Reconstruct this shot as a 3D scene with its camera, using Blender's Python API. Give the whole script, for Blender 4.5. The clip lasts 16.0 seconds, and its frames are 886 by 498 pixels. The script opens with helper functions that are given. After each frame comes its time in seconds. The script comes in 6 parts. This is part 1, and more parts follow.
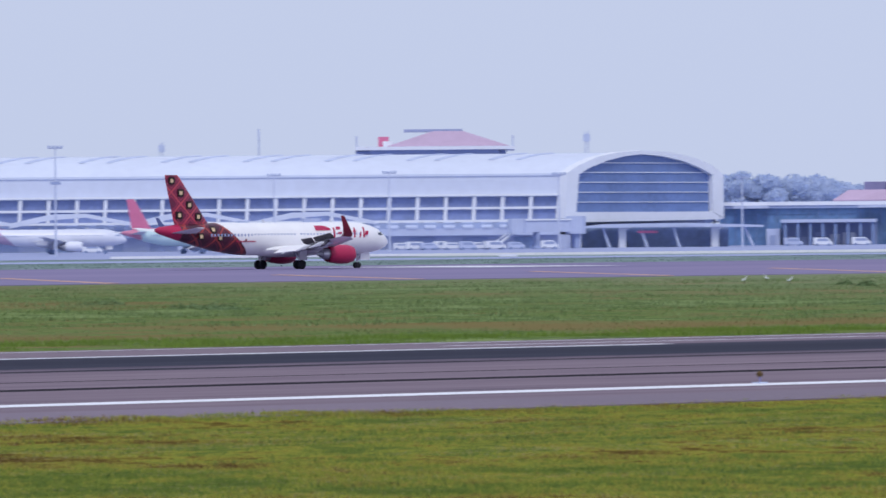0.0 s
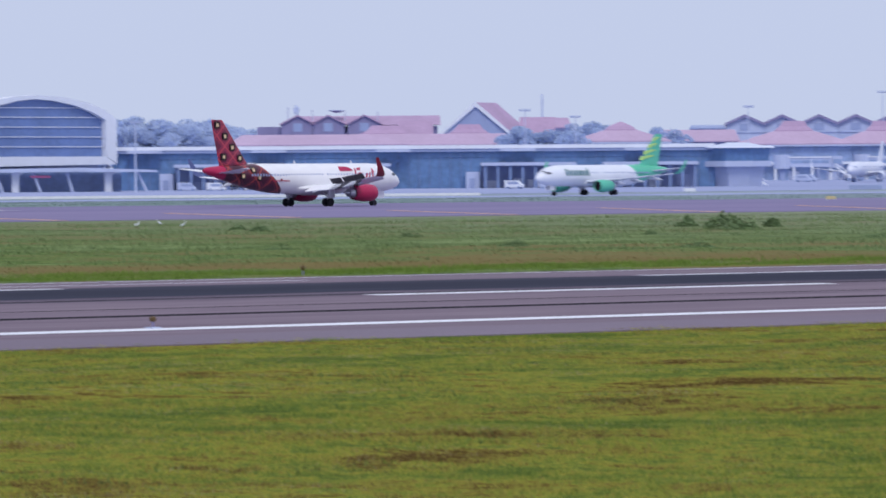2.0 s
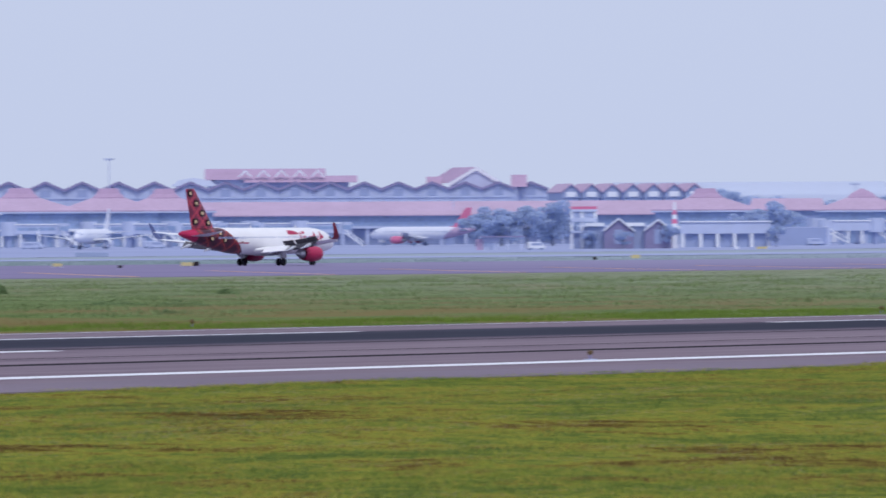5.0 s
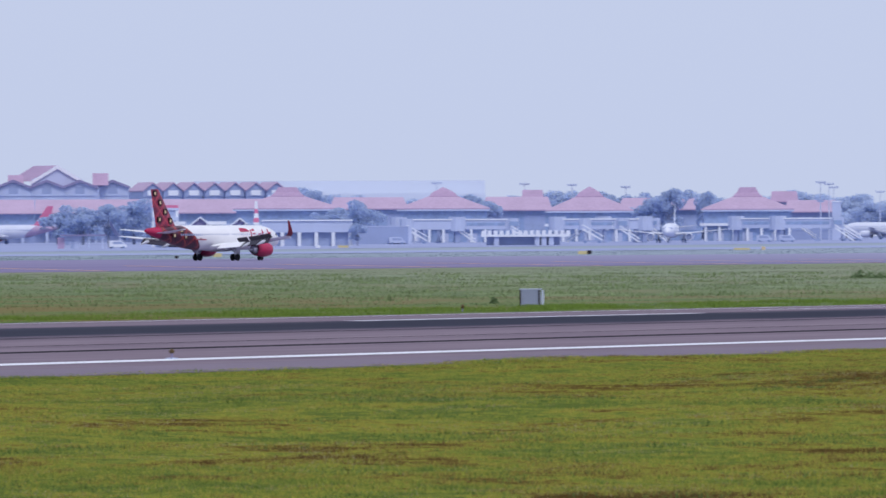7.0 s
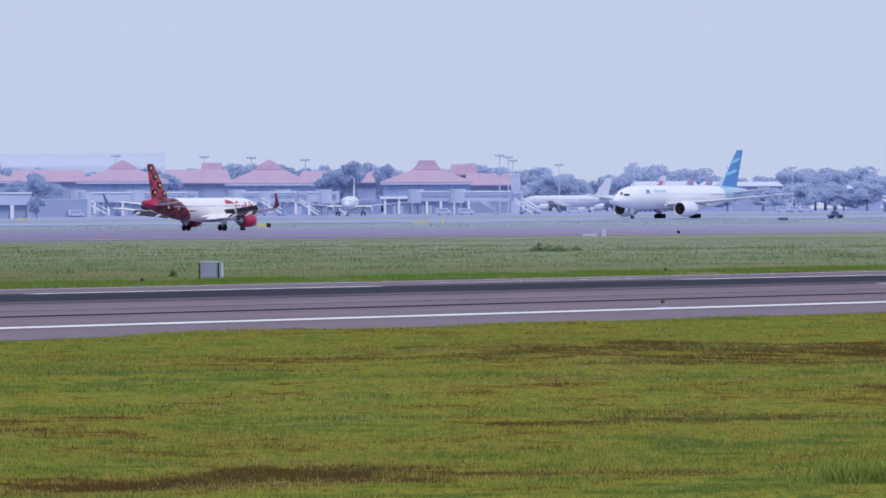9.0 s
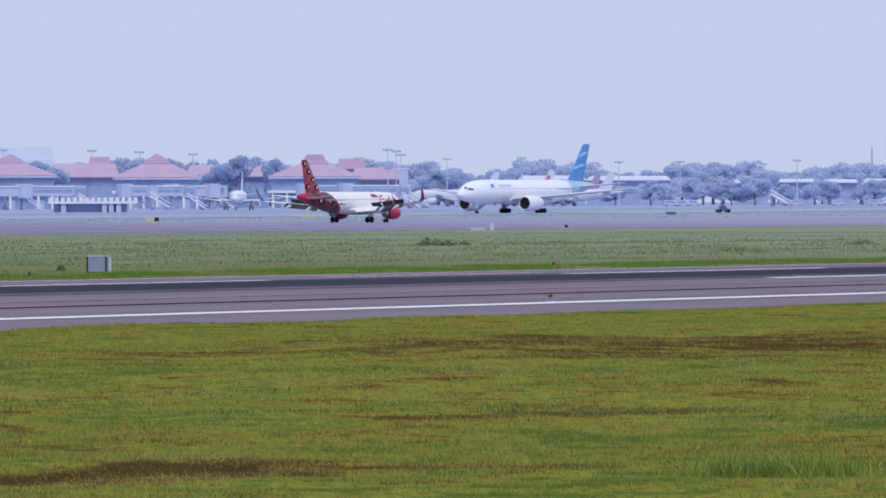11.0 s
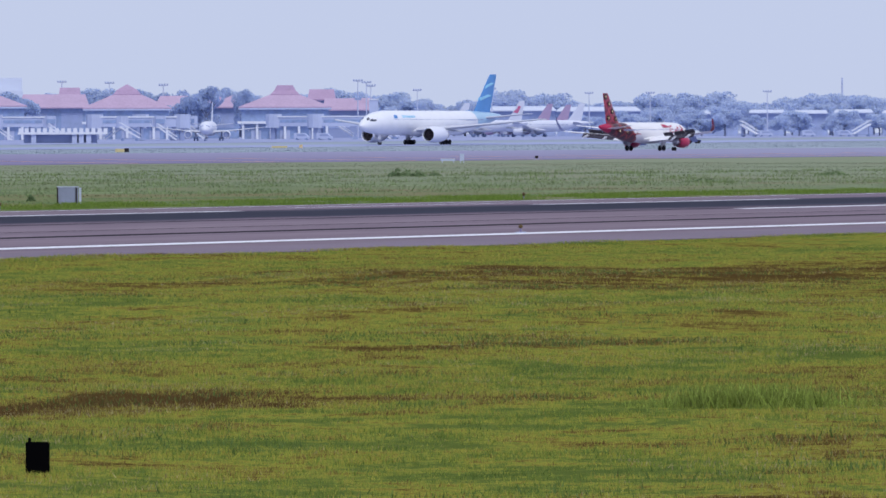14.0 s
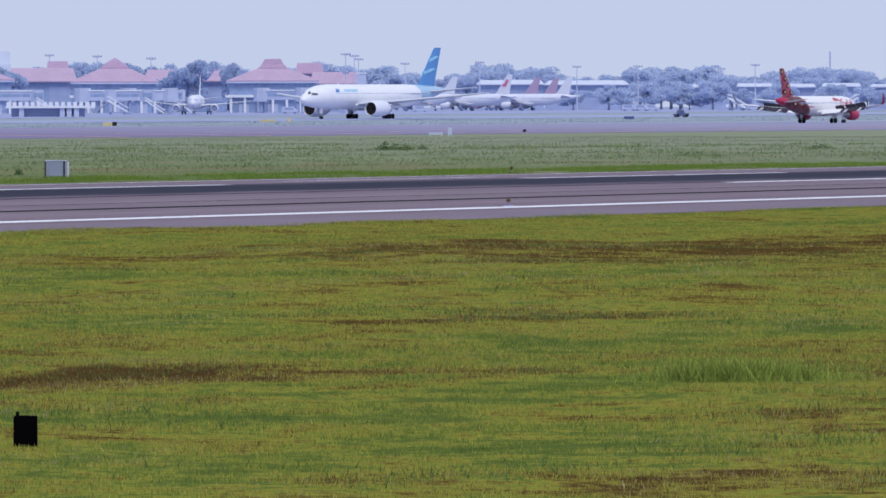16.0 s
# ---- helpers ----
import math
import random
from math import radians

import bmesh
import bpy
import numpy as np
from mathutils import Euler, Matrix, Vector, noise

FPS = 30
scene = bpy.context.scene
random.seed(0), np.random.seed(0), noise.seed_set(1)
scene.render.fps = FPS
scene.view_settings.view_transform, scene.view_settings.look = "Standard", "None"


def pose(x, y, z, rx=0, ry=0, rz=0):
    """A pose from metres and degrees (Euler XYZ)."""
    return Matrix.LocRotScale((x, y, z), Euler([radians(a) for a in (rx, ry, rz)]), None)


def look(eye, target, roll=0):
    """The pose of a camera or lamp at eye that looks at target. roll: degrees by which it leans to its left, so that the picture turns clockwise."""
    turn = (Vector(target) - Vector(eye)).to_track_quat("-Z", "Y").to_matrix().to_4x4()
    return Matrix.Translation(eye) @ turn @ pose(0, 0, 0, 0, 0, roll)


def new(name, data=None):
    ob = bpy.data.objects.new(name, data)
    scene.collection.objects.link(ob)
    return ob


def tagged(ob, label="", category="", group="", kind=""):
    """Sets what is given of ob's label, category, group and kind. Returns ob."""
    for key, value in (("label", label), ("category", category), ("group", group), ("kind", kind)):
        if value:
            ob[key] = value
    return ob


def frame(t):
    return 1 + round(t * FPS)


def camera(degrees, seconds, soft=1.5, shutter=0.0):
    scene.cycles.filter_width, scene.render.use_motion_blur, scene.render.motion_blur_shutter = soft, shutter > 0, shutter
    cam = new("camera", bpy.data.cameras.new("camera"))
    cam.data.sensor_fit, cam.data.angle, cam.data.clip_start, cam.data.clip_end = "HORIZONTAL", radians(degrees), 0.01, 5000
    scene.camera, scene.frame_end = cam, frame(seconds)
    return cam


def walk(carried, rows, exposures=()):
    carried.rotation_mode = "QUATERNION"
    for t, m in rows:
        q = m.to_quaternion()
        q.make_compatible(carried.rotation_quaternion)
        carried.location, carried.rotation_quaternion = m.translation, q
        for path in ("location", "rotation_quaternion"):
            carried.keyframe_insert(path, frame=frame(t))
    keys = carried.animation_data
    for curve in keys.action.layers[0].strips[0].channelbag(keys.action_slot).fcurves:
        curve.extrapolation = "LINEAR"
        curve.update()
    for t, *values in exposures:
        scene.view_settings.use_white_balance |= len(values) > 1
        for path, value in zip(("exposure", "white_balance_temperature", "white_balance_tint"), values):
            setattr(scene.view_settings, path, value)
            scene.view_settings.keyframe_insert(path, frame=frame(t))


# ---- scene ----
# World: x runs along the runways, y across them, the tripod stands at the origin.
# ---- camera ----
EYE = 4.3
cam = camera(7.476, 16.0, soft=1.6, shutter=0.3)
PATH = [  # seconds, yaw, pitch, roll in degrees
    (0.0, -41.3283, -0.1289, 0.480),
    (0.5, -42.3392, -0.1395, 0.462),
    (1.0, -42.8138, -0.1431, 0.453),
    (1.5, -44.8579, -0.1621, 0.417),
    (2.0, -46.4523, -0.6316, 0.389),
    (2.5, -47.5535, -0.5825, 0.369),
    (3.0, -47.8738, -0.2390, 0.364),
    (3.5, -48.5023, -0.1146, 0.352),
    (4.0, -49.2524, -0.1166, 0.339),
    (4.5, -51.0903, -0.1118, 0.306),
    (5.0, -52.9816, -0.1002, 0.273),
    (5.2, -53.6106, -0.0920, 0.262),
    (7.3, -57.0780, -0.1388, 0.200),
    (7.5, -57.5408, -0.1495, 0.192),
    (8.0, -58.5996, -0.2291, 0.173),
    (8.2, -58.8325, -0.2732, 0.169),
    (10.3, -59.4882, -0.3952, 0.157),
    (10.5, -59.6322, -0.3997, 0.155),
    (11.0, -60.1702, -0.4143, 0.145),
    (11.5, -60.3198, -0.6064, 0.142),
    (12.0, -60.1204, -0.8197, 0.146),
    (12.5, -59.9686, -0.8929, 0.149),
    (13.0, -60.1488, -0.9448, 0.146),
    (13.5, -60.3821, -0.9539, 0.141),
    (14.0, -60.4221, -0.9995, 0.141),
    (14.5, -60.3060, -1.0330, 0.143),
    (15.0, -60.4967, -1.0654, 0.139),
    (15.5, -60.5885, -1.1865, 0.138),
    (16.0, -60.5246, -1.2220, 0.139),
]
walk(cam, [(t, pose(0, 0, EYE, 90 + pitch, roll, yaw)) for t, yaw, pitch, roll in PATH],
     exposures=[(0.0, 0.0), (16.0, 0.0)])

# ---- sky and sun: a bright hazy overcast ----
world = bpy.data.worlds.new("world")
scene.world = world
world.use_nodes = True
wn = world.node_tree.nodes
wl = world.node_tree.links
sky = wn.new("ShaderNodeTexSky")
sky.sky_type = "NISHITA"
sky.sun_disc = False
sky.sun_elevation = radians(52)
sky.sun_rotation = radians(215)
sky.dust_density = 6.0
sky.air_density = 1.6
veil = wn.new("ShaderNodeMixRGB")
veil.inputs[0].default_value = 0.93
veil.inputs[2].default_value = (5.8, 6.55, 8.75, 1)
wl.new(sky.outputs[0], veil.inputs[1])
wl.new(veil.outputs[0], wn["Background"].inputs[0])
wn["Background"].inputs[1].default_value = 0.1

sun = new("sun", bpy.data.lights.new("sun", "SUN"))
sun.data.energy = 1.5
sun.data.angle = radians(25)
sun.data.color = (1.0, 0.96, 0.9)
sun.matrix_world = look((-300, -420, 640), (0, 0, 0))

# ---- materials ----


def leaf_light(n, l, color, b, share):
    """Let a leaf pass part of the light through."""
    tr, mx = n.new("ShaderNodeBsdfTranslucent"), n.new("ShaderNodeMixShader")
    mx.inputs[0].default_value = share
    l.new(color, tr.inputs["Color"])
    l.new(b.outputs[0], mx.inputs[1])
    l.new(tr.outputs[0], mx.inputs[2])
    l.new(mx.outputs[0], n["Material Output"].inputs["Surface"])


def shade(name, color, rough=0.7, metal=0.0, vary=0.12, scale=0.4, fine=6.0, bump=0.0, stretch=(1, 1, 1), spec=0.3, isle=0.0, thin=0.0):
    """A painted or mineral surface: two scales of variation, a little relief."""
    m = bpy.data.materials.new(name)
    m.use_nodes = True
    n, l = m.node_tree.nodes, m.node_tree.links
    b = n["Principled BSDF"]
    b.inputs["Roughness"].default_value = rough
    b.inputs["Metallic"].default_value = metal
    b.inputs["Specular IOR Level"].default_value = spec
    tc = n.new("ShaderNodeTexCoord")
    mp = n.new("ShaderNodeMapping")
    mp.inputs["Scale"].default_value = stretch
    l.new(tc.outputs["Object"], mp.inputs[0])
    a, c = n.new("ShaderNodeTexNoise"), n.new("ShaderNodeTexNoise")
    for node, s in ((a, scale), (c, fine)):
        node.inputs["Scale"].default_value = s
        node.inputs["Detail"].default_value = 5
        l.new(mp.outputs[0], node.inputs["Vector"])
    add = n.new("ShaderNodeMath")
    add.operation = "ADD"
    l.new(a.outputs[0], add.inputs[0])
    l.new(c.outputs[0], add.inputs[1])
    hsv = n.new("ShaderNodeHueSaturation")
    hsv.inputs["Color"].default_value = (*color, 1)
    rng = n.new("ShaderNodeMapRange")
    rng.inputs["From Min"].default_value, rng.inputs["From Max"].default_value = 0.6, 1.4
    rng.inputs["To Min"].default_value, rng.inputs["To Max"].default_value = 1 - vary, 1 + vary
    l.new(add.outputs[0], rng.inputs[0])
    if isle:
        geo = n.new("ShaderNodeNewGeometry")
        r2 = n.new("ShaderNodeMapRange")
        r2.inputs["To Min"].default_value, r2.inputs["To Max"].default_value = 1 - isle, 1 + isle
        l.new(geo.outputs["Random Per Island"], r2.inputs[0])
        mul = n.new("ShaderNodeMath")
        mul.operation = "MULTIPLY"
        l.new(rng.outputs[0], mul.inputs[0])
        l.new(r2.outputs[0], mul.inputs[1])
        l.new(mul.outputs[0], hsv.inputs["Value"])
    else:
        l.new(rng.outputs[0], hsv.inputs["Value"])
    l.new(hsv.outputs[0], b.inputs["Base Color"])
    if thin:
        leaf_light(n, l, hsv.outputs[0], b, thin)
    if bump:
        bp = n.new("ShaderNodeBump")
        bp.inputs["Strength"].default_value = bump
        l.new(c.outputs[0], bp.inputs["Height"])
        l.new(bp.outputs[0], b.inputs["Normal"])
    return m


def ramp_mat(name, stops, layers, rough=0.9, isle=0.0, bump=0.0, shift=0.0, band=None, patches=(), thin=0.0, spec=0.0, gain=1.0, haze_fade=None):
    """A surface whose colour runs along a ramp, driven by summed stretched noises: layers of (scale, stretch, weight)."""
    m = bpy.data.materials.new(name)
    m.use_nodes = True
    n, l = m.node_tree.nodes, m.node_tree.links
    b = n["Principled BSDF"]
    b.inputs["Roughness"].default_value = rough
    b.inputs["Specular IOR Level"].default_value = spec
    geo = n.new("ShaderNodeNewGeometry")
    total = None
    for scale, stretch, weight in layers:
        mp = n.new("ShaderNodeMapping")
        mp.inputs["Scale"].default_value = stretch
        l.new(geo.outputs["Position"], mp.inputs[0])
        t = n.new("ShaderNodeTexNoise")
        t.inputs["Scale"].default_value = scale
        t.inputs["Detail"].default_value = 4
        t.inputs["Roughness"].default_value = 0.6
        l.new(mp.outputs[0], t.inputs["Vector"])
        k = n.new("ShaderNodeMath")
        k.operation = "MULTIPLY_ADD"
        k.inputs[1].default_value = weight
        l.new(t.outputs[0], k.inputs[0])
        if total is None:
            k.inputs[2].default_value = shift
        else:
            l.new(total, k.inputs[2])
        total = k.outputs[0]
    if isle:
        k = n.new("ShaderNodeMath")
        k.operation = "MULTIPLY_ADD"
        k.inputs[1].default_value = isle
        l.new(geo.outputs["Random Per Island"], k.inputs[0])
        l.new(total, k.inputs[2])
        total = k.outputs[0]
    for px, py, rx, ry, weight in patches:
        mp = n.new("ShaderNodeMapping")
        mp.vector_type = "TEXTURE"
        mp.inputs["Location"].default_value = (px, py, 0)
        mp.inputs["Scale"].default_value = (rx, ry, 1e6)
        l.new(geo.outputs["Position"], mp.inputs[0])
        vm = n.new("ShaderNodeVectorMath")
        vm.operation = "LENGTH"
        l.new(mp.outputs[0], vm.inputs[0])
        far = n.new("ShaderNodeMapRange")
        far.interpolation_type = "SMOOTHSTEP"
        far.inputs["To Min"].default_value, far.inputs["To Max"].default_value = -weight, 0.0
        l.new(vm.outputs["Value"], far.inputs[0])
        k = n.new("ShaderNodeMath")
        k.operation = "ADD"
        l.new(total, k.inputs[0])
        l.new(far.outputs[0], k.inputs[1])
        total = k.outputs[0]
    if band:  # wear along a line y = centre that fades over half a width
        centre, half, weight = band
        sp = n.new("ShaderNodeSeparateXYZ")
        l.new(geo.outputs["Position"], sp.inputs[0])
        off = n.new("ShaderNodeMath")
        off.operation = "SUBTRACT"
        off.inputs[1].default_value = centre
        l.new(sp.outputs[1], off.inputs[0])
        dist = n.new("ShaderNodeMath")
        dist.operation = "ABSOLUTE"
        l.new(off.outputs[0], dist.inputs[0])
        far = n.new("ShaderNodeMapRange")
        far.interpolation_type = "SMOOTHSTEP"
        far.inputs["From Max"].default_value = half
        far.inputs["To Min"].default_value, far.inputs["To Max"].default_value = -weight, 0.0
        l.new(dist.outputs[0], far.inputs[0])
        k = n.new("ShaderNodeMath")
        k.operation = "ADD"
        l.new(total, k.inputs[0])
        l.new(far.outputs[0], k.inputs[1])
        total = k.outputs[0]
    cr = n.new("ShaderNodeValToRGB")
    e = cr.color_ramp.elements
    while len(e) < len(stops):
        e.new(0.5)
    for el, (p, col) in zip(e, stops):
        el.position, el.color = p, (*(min(1.0, v * gain) for v in col), 1)
    l.new(total, cr.inputs[0])
    tint = cr.outputs[0]
    if haze_fade:  # distance haze mixed into the colour, paler from x0 to x1 along the runway
        x0, x1, pale, share = haze_fade
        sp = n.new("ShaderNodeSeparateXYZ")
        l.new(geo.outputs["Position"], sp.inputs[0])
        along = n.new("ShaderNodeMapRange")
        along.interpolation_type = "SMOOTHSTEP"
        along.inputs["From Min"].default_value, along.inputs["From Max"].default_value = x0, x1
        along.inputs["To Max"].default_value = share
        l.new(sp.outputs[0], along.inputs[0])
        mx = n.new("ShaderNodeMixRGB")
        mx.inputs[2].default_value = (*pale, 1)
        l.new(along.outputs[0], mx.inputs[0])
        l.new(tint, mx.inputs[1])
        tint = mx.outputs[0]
    l.new(tint, b.inputs["Base Color"])
    if thin:
        leaf_light(n, l, tint, b, thin)
    if bump:
        bp = n.new("ShaderNodeBump")
        bp.inputs["Strength"].default_value = bump
        bp.inputs["Distance"].default_value = 0.3
        l.new(total, bp.inputs["Height"])
        l.new(bp.outputs[0], b.inputs["Normal"])
    return m


def livery(name, body, tail, x0, slope, tail2=None, pitch=2.6, rough=0.3, shift=(0.0, 0.0), tail3=None):
    """Aircraft skin: body colour ahead of a raked line x + slope * z = x0, tail colour behind it, there with a lattice of bands."""
    m = bpy.data.materials.new(name)
    m.use_nodes = True
    n, l = m.node_tree.nodes, m.node_tree.links
    b = n["Principled BSDF"]
    b.inputs["Roughness"].default_value = rough
    tc, sep = n.new("ShaderNodeTexCoord"), n.new("ShaderNodeSeparateXYZ")
    l.new(tc.outputs["Object"], sep.inputs[0])

    def calc(op, a, c, d=None):
        k = n.new("ShaderNodeMath")
        k.operation = op
        for i, v in enumerate((a, c, d)):
            if v is None:
                continue
            if isinstance(v, (int, float)):
                k.inputs[i].default_value = v
            else:
                l.new(v, k.inputs[i])
        return k.outputs[0]

    line = calc("MULTIPLY_ADD", sep.outputs[2], slope, sep.outputs[0])
    mask = calc("LESS_THAN", line, x0)
    tail_socket = None
    if tail2:
        p = calc("PINGPONG", calc("ADD", calc("ADD", sep.outputs[0], sep.outputs[2]), shift[0]), pitch)
        q = calc("PINGPONG", calc("ADD", calc("SUBTRACT", sep.outputs[0], sep.outputs[2]), shift[1]), pitch)
        near_line = calc("MINIMUM", p, q)
        tm = n.new("ShaderNodeMixRGB")
        tm.inputs[1].default_value = (*tail, 1)
        tm.inputs[2].default_value = (*tail2, 1)
        l.new(calc("LESS_THAN", near_line, 0.17), tm.inputs[0])
        # a second, thinner line runs beside each band
        ring = calc("MULTIPLY", calc("GREATER_THAN", near_line, 0.36), calc("LESS_THAN", near_line, 0.56))
        tr = n.new("ShaderNodeMixRGB")
        tr.inputs[2].default_value = (*(tail3 or tail2), 1)
        l.new(tm.outputs[0], tr.inputs[1])
        l.new(ring, tr.inputs[0])
        tail_socket = tr.outputs[0]
    mix = n.new("ShaderNodeMixRGB")
    mix.inputs[1].default_value = (*body, 1)
    mix.inputs[2].default_value = (*tail, 1)
    if tail_socket:
        l.new(tail_socket, mix.inputs[2])
    l.new(mask, mix.inputs[0])
    dirt = n.new("ShaderNodeTexNoise")
    dirt.inputs["Scale"].default_value = 0.5
    dirt.inputs["Detail"].default_value = 6
    l.new(tc.outputs["Object"], dirt.inputs["Vector"])
    rng = n.new("ShaderNodeMapRange")
    rng.inputs["To Min"].default_value, rng.inputs["To Max"].default_value = 0.9, 1.06
    l.new(dirt.outputs[0], rng.inputs[0])
    hsv = n.new("ShaderNodeHueSaturation")
    l.new(mix.outputs[0], hsv.inputs["Color"])
    l.new(rng.outputs[0], hsv.inputs["Value"])
    l.new(hsv.outputs[0], b.inputs["Base Color"])
    return m


GRASS_STOPS = [(0.4317, (0.080, 0.050, 0.016)), (0.4545, (0.125, 0.088, 0.024)), (0.4727, (0.185, 0.155, 0.034)), (0.4879, (0.270, 0.250, 0.043)),
               (0.5031, (0.225, 0.240, 0.040)), (0.5214, (0.130, 0.165, 0.036)), (0.5487, (0.095, 0.128, 0.029))]
BLADE_STOPS = [(0.4317, (0.10, 0.062, 0.025)), (0.4530, (0.20, 0.150, 0.055)), (0.4742, (0.31, 0.280, 0.068)), (0.4925, (0.290, 0.295, 0.052)),
               (0.5138, (0.165, 0.215, 0.044)), (0.5442, (0.105, 0.150, 0.036))]
FIELD_STOPS = [(0.4333, (0.185, 0.150, 0.065)), (0.4592, (0.18, 0.175, 0.075)), (0.4788, (0.115, 0.145, 0.055)), (0.4950, (0.165, 0.215, 0.075)), (0.5112, (0.105, 0.165, 0.05)),
               (0.5308, (0.078, 0.118, 0.043)), (0.5567, (0.19, 0.25, 0.10))]
# start, end, colour and share of the haze painted over the field
FIELD_HAZE = (230, 640, (0.28, 0.31, 0.235), 0.72)
# dry patches in the turf: place, radii, depth
DRY = [(180, 95, 34, 20, 0.075), (89.5, 57.5, 9, 6.0, 0.07), (96, 59, 6, 3.0, 0.05), (93, 82, 11, 5, 0.06), (118, 66, 10, 5, 0.05), (95.6, 117, 3.0, 3.0, 0.07), (116, 76, 9, 4, 0.055), (128, 104, 14, 8, 0.05),
       (90, 51, 4, 1.5, 0.06), (111, 55, 7, 2.2, 0.06), (104, 91, 8, 4, 0.05), (76, 108, 12, 8, 0.04)]
GRASS_LAYERS = [(1.0, (0.04, 0.05, 0.0), 0.12), (1.0, (0.13, 0.13, 0.0), 0.25), (1.0, (0.6, 0.4, 0.0), 0.23), (1.0, (2.4, 1.7, 0.0), 0.22), (1.0, (9.0, 6.0, 0.0), 0.18)]
M_GRASS = ramp_mat("mown_grass", GRASS_STOPS, GRASS_LAYERS, bump=0.5, patches=DRY, gain=0.98)
M_BLADE = ramp_mat("grass_blades", BLADE_STOPS, GRASS_LAYERS, isle=0.07, shift=-0.035, patches=DRY, thin=0.4, gain=1.42)
FIELD_LAYERS = [(1.0, (0.012, 0.025, 0.0), 0.28), (1.0, (0.05, 0.055, 0.0), 0.36), (1.0, (0.25, 0.25, 0.0), 0.24), (1.0, (1.6, 1.6, 0.0), 0.12)]
M_FIELD = ramp_mat("rough_grass", FIELD_STOPS, FIELD_LAYERS, bump=0.3, band=(231.0, 34.0, 0.05), haze_fade=FIELD_HAZE)
# far grass is greyed and paled in its colour for the haze
M_FARFIELD = ramp_mat("hazed_far_grass", [(0.40, (0.25, 0.28, 0.34)), (0.5, (0.19, 0.26, 0.25)), (0.60, (0.15, 0.24, 0.20))], FIELD_LAYERS, haze_fade=(650, 1250, (0.34, 0.39, 0.47), 0.85))
M_FIELD_BLADE = ramp_mat("rough_grass_blades", FIELD_STOPS, FIELD_LAYERS, isle=0.05, shift=-0.025, band=(231.0, 34.0, 0.05), thin=0.4, gain=1.3, haze_fade=FIELD_HAZE)
M_WEED = shade("low_weeds", (0.125, 0.19, 0.05), 0.9, vary=0.2, isle=0.35, thin=0.3)
M_STRAW = shade("dry_straw", (0.38, 0.33, 0.17), 0.9, vary=0.2, isle=0.3, thin=0.3)
M_LUSH = shade("lush_grass", (0.17, 0.26, 0.045), 0.9, vary=0.25, isle=0.25, thin=0.4)
M_CLUMP = shade("rank_grass", (0.20, 0.27, 0.115), 0.9, vary=0.25, isle=0.3, thin=0.3)
M_TUSSOCK = shade("tussock_grass", (0.27, 0.34, 0.07), 0.9, vary=0.3, isle=0.55, thin=0.4)
M_RUNWAY = ramp_mat("grooved_runway", [(0.10, (0.026, 0.027, 0.046)), (0.24, (0.042, 0.042, 0.066)), (0.40, (0.165, 0.125, 0.16)), (0.52, (0.20, 0.155, 0.19)), (0.64, (0.24, 0.188, 0.225))],
                    [(1.0, (0.006, 0.6, 0), 0.55), (1.0, (0.1, 1.3, 0), 0.45)], rough=0.8, band=(164.8, 11.0, 0.46), spec=0.05)
M_SHOULDER = shade("runway_shoulder", (0.205, 0.168, 0.21), 0.9, vary=0.14, scale=0.05, spec=0.05)
# asphalt colour slides to haze blue towards the far end
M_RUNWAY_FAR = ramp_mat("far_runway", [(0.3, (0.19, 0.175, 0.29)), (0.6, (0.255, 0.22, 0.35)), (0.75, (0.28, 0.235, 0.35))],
                        [(1.0, (0.002, 0.02, 0), 0.6), (1.0, (0.02, 0.1, 0), 0.4)], rough=0.75, haze_fade=(650, 1300, (0.33, 0.34, 0.47), 0.75))
# taxiway and apron concrete carry a pale blue in place of haze
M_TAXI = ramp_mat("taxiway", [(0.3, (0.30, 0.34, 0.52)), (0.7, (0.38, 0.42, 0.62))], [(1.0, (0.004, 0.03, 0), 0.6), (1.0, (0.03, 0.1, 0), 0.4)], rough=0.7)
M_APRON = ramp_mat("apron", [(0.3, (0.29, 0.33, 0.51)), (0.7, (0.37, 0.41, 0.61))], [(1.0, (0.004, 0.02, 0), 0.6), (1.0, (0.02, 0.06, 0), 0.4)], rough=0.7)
M_PAINT_WHITE = shade("worn_white_marking", (0.74, 0.75, 0.80), 0.6, vary=0.1, scale=0.5)
M_PAINT_ORANGE = shade("worn_orange_marking", (0.58, 0.33, 0.22), 0.6, vary=0.12, scale=0.3)
M_TAR = shade("tar_seam", (0.035, 0.033, 0.042), 0.95, spec=0.0)
# terminal colours are paled and blued so that they look hazed by distance
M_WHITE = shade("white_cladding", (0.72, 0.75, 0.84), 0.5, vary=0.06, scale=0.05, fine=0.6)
M_ROOFWHITE = shade("hazed_metal_roof", (0.60, 0.65, 0.80), 0.45, vary=0.06, scale=0.03, fine=0.4)
M_PALE = shade("hazed_concrete", (0.46, 0.52, 0.72), 0.7, vary=0.12, scale=0.2)
M_GREYBLUE = shade("hazed_grey_panel", (0.30, 0.36, 0.57), 0.6, vary=0.12, scale=0.2)
M_GLASS = shade("hazed_blue_glazing", (0.13, 0.20, 0.43), 0.25, vary=0.22, scale=0.12, fine=0.8, spec=0.5)
M_GLASS_SIDE = shade("hazed_pale_glazing", (0.21, 0.27, 0.52), 0.3, vary=0.18, scale=0.12, fine=0.8, spec=0.5)
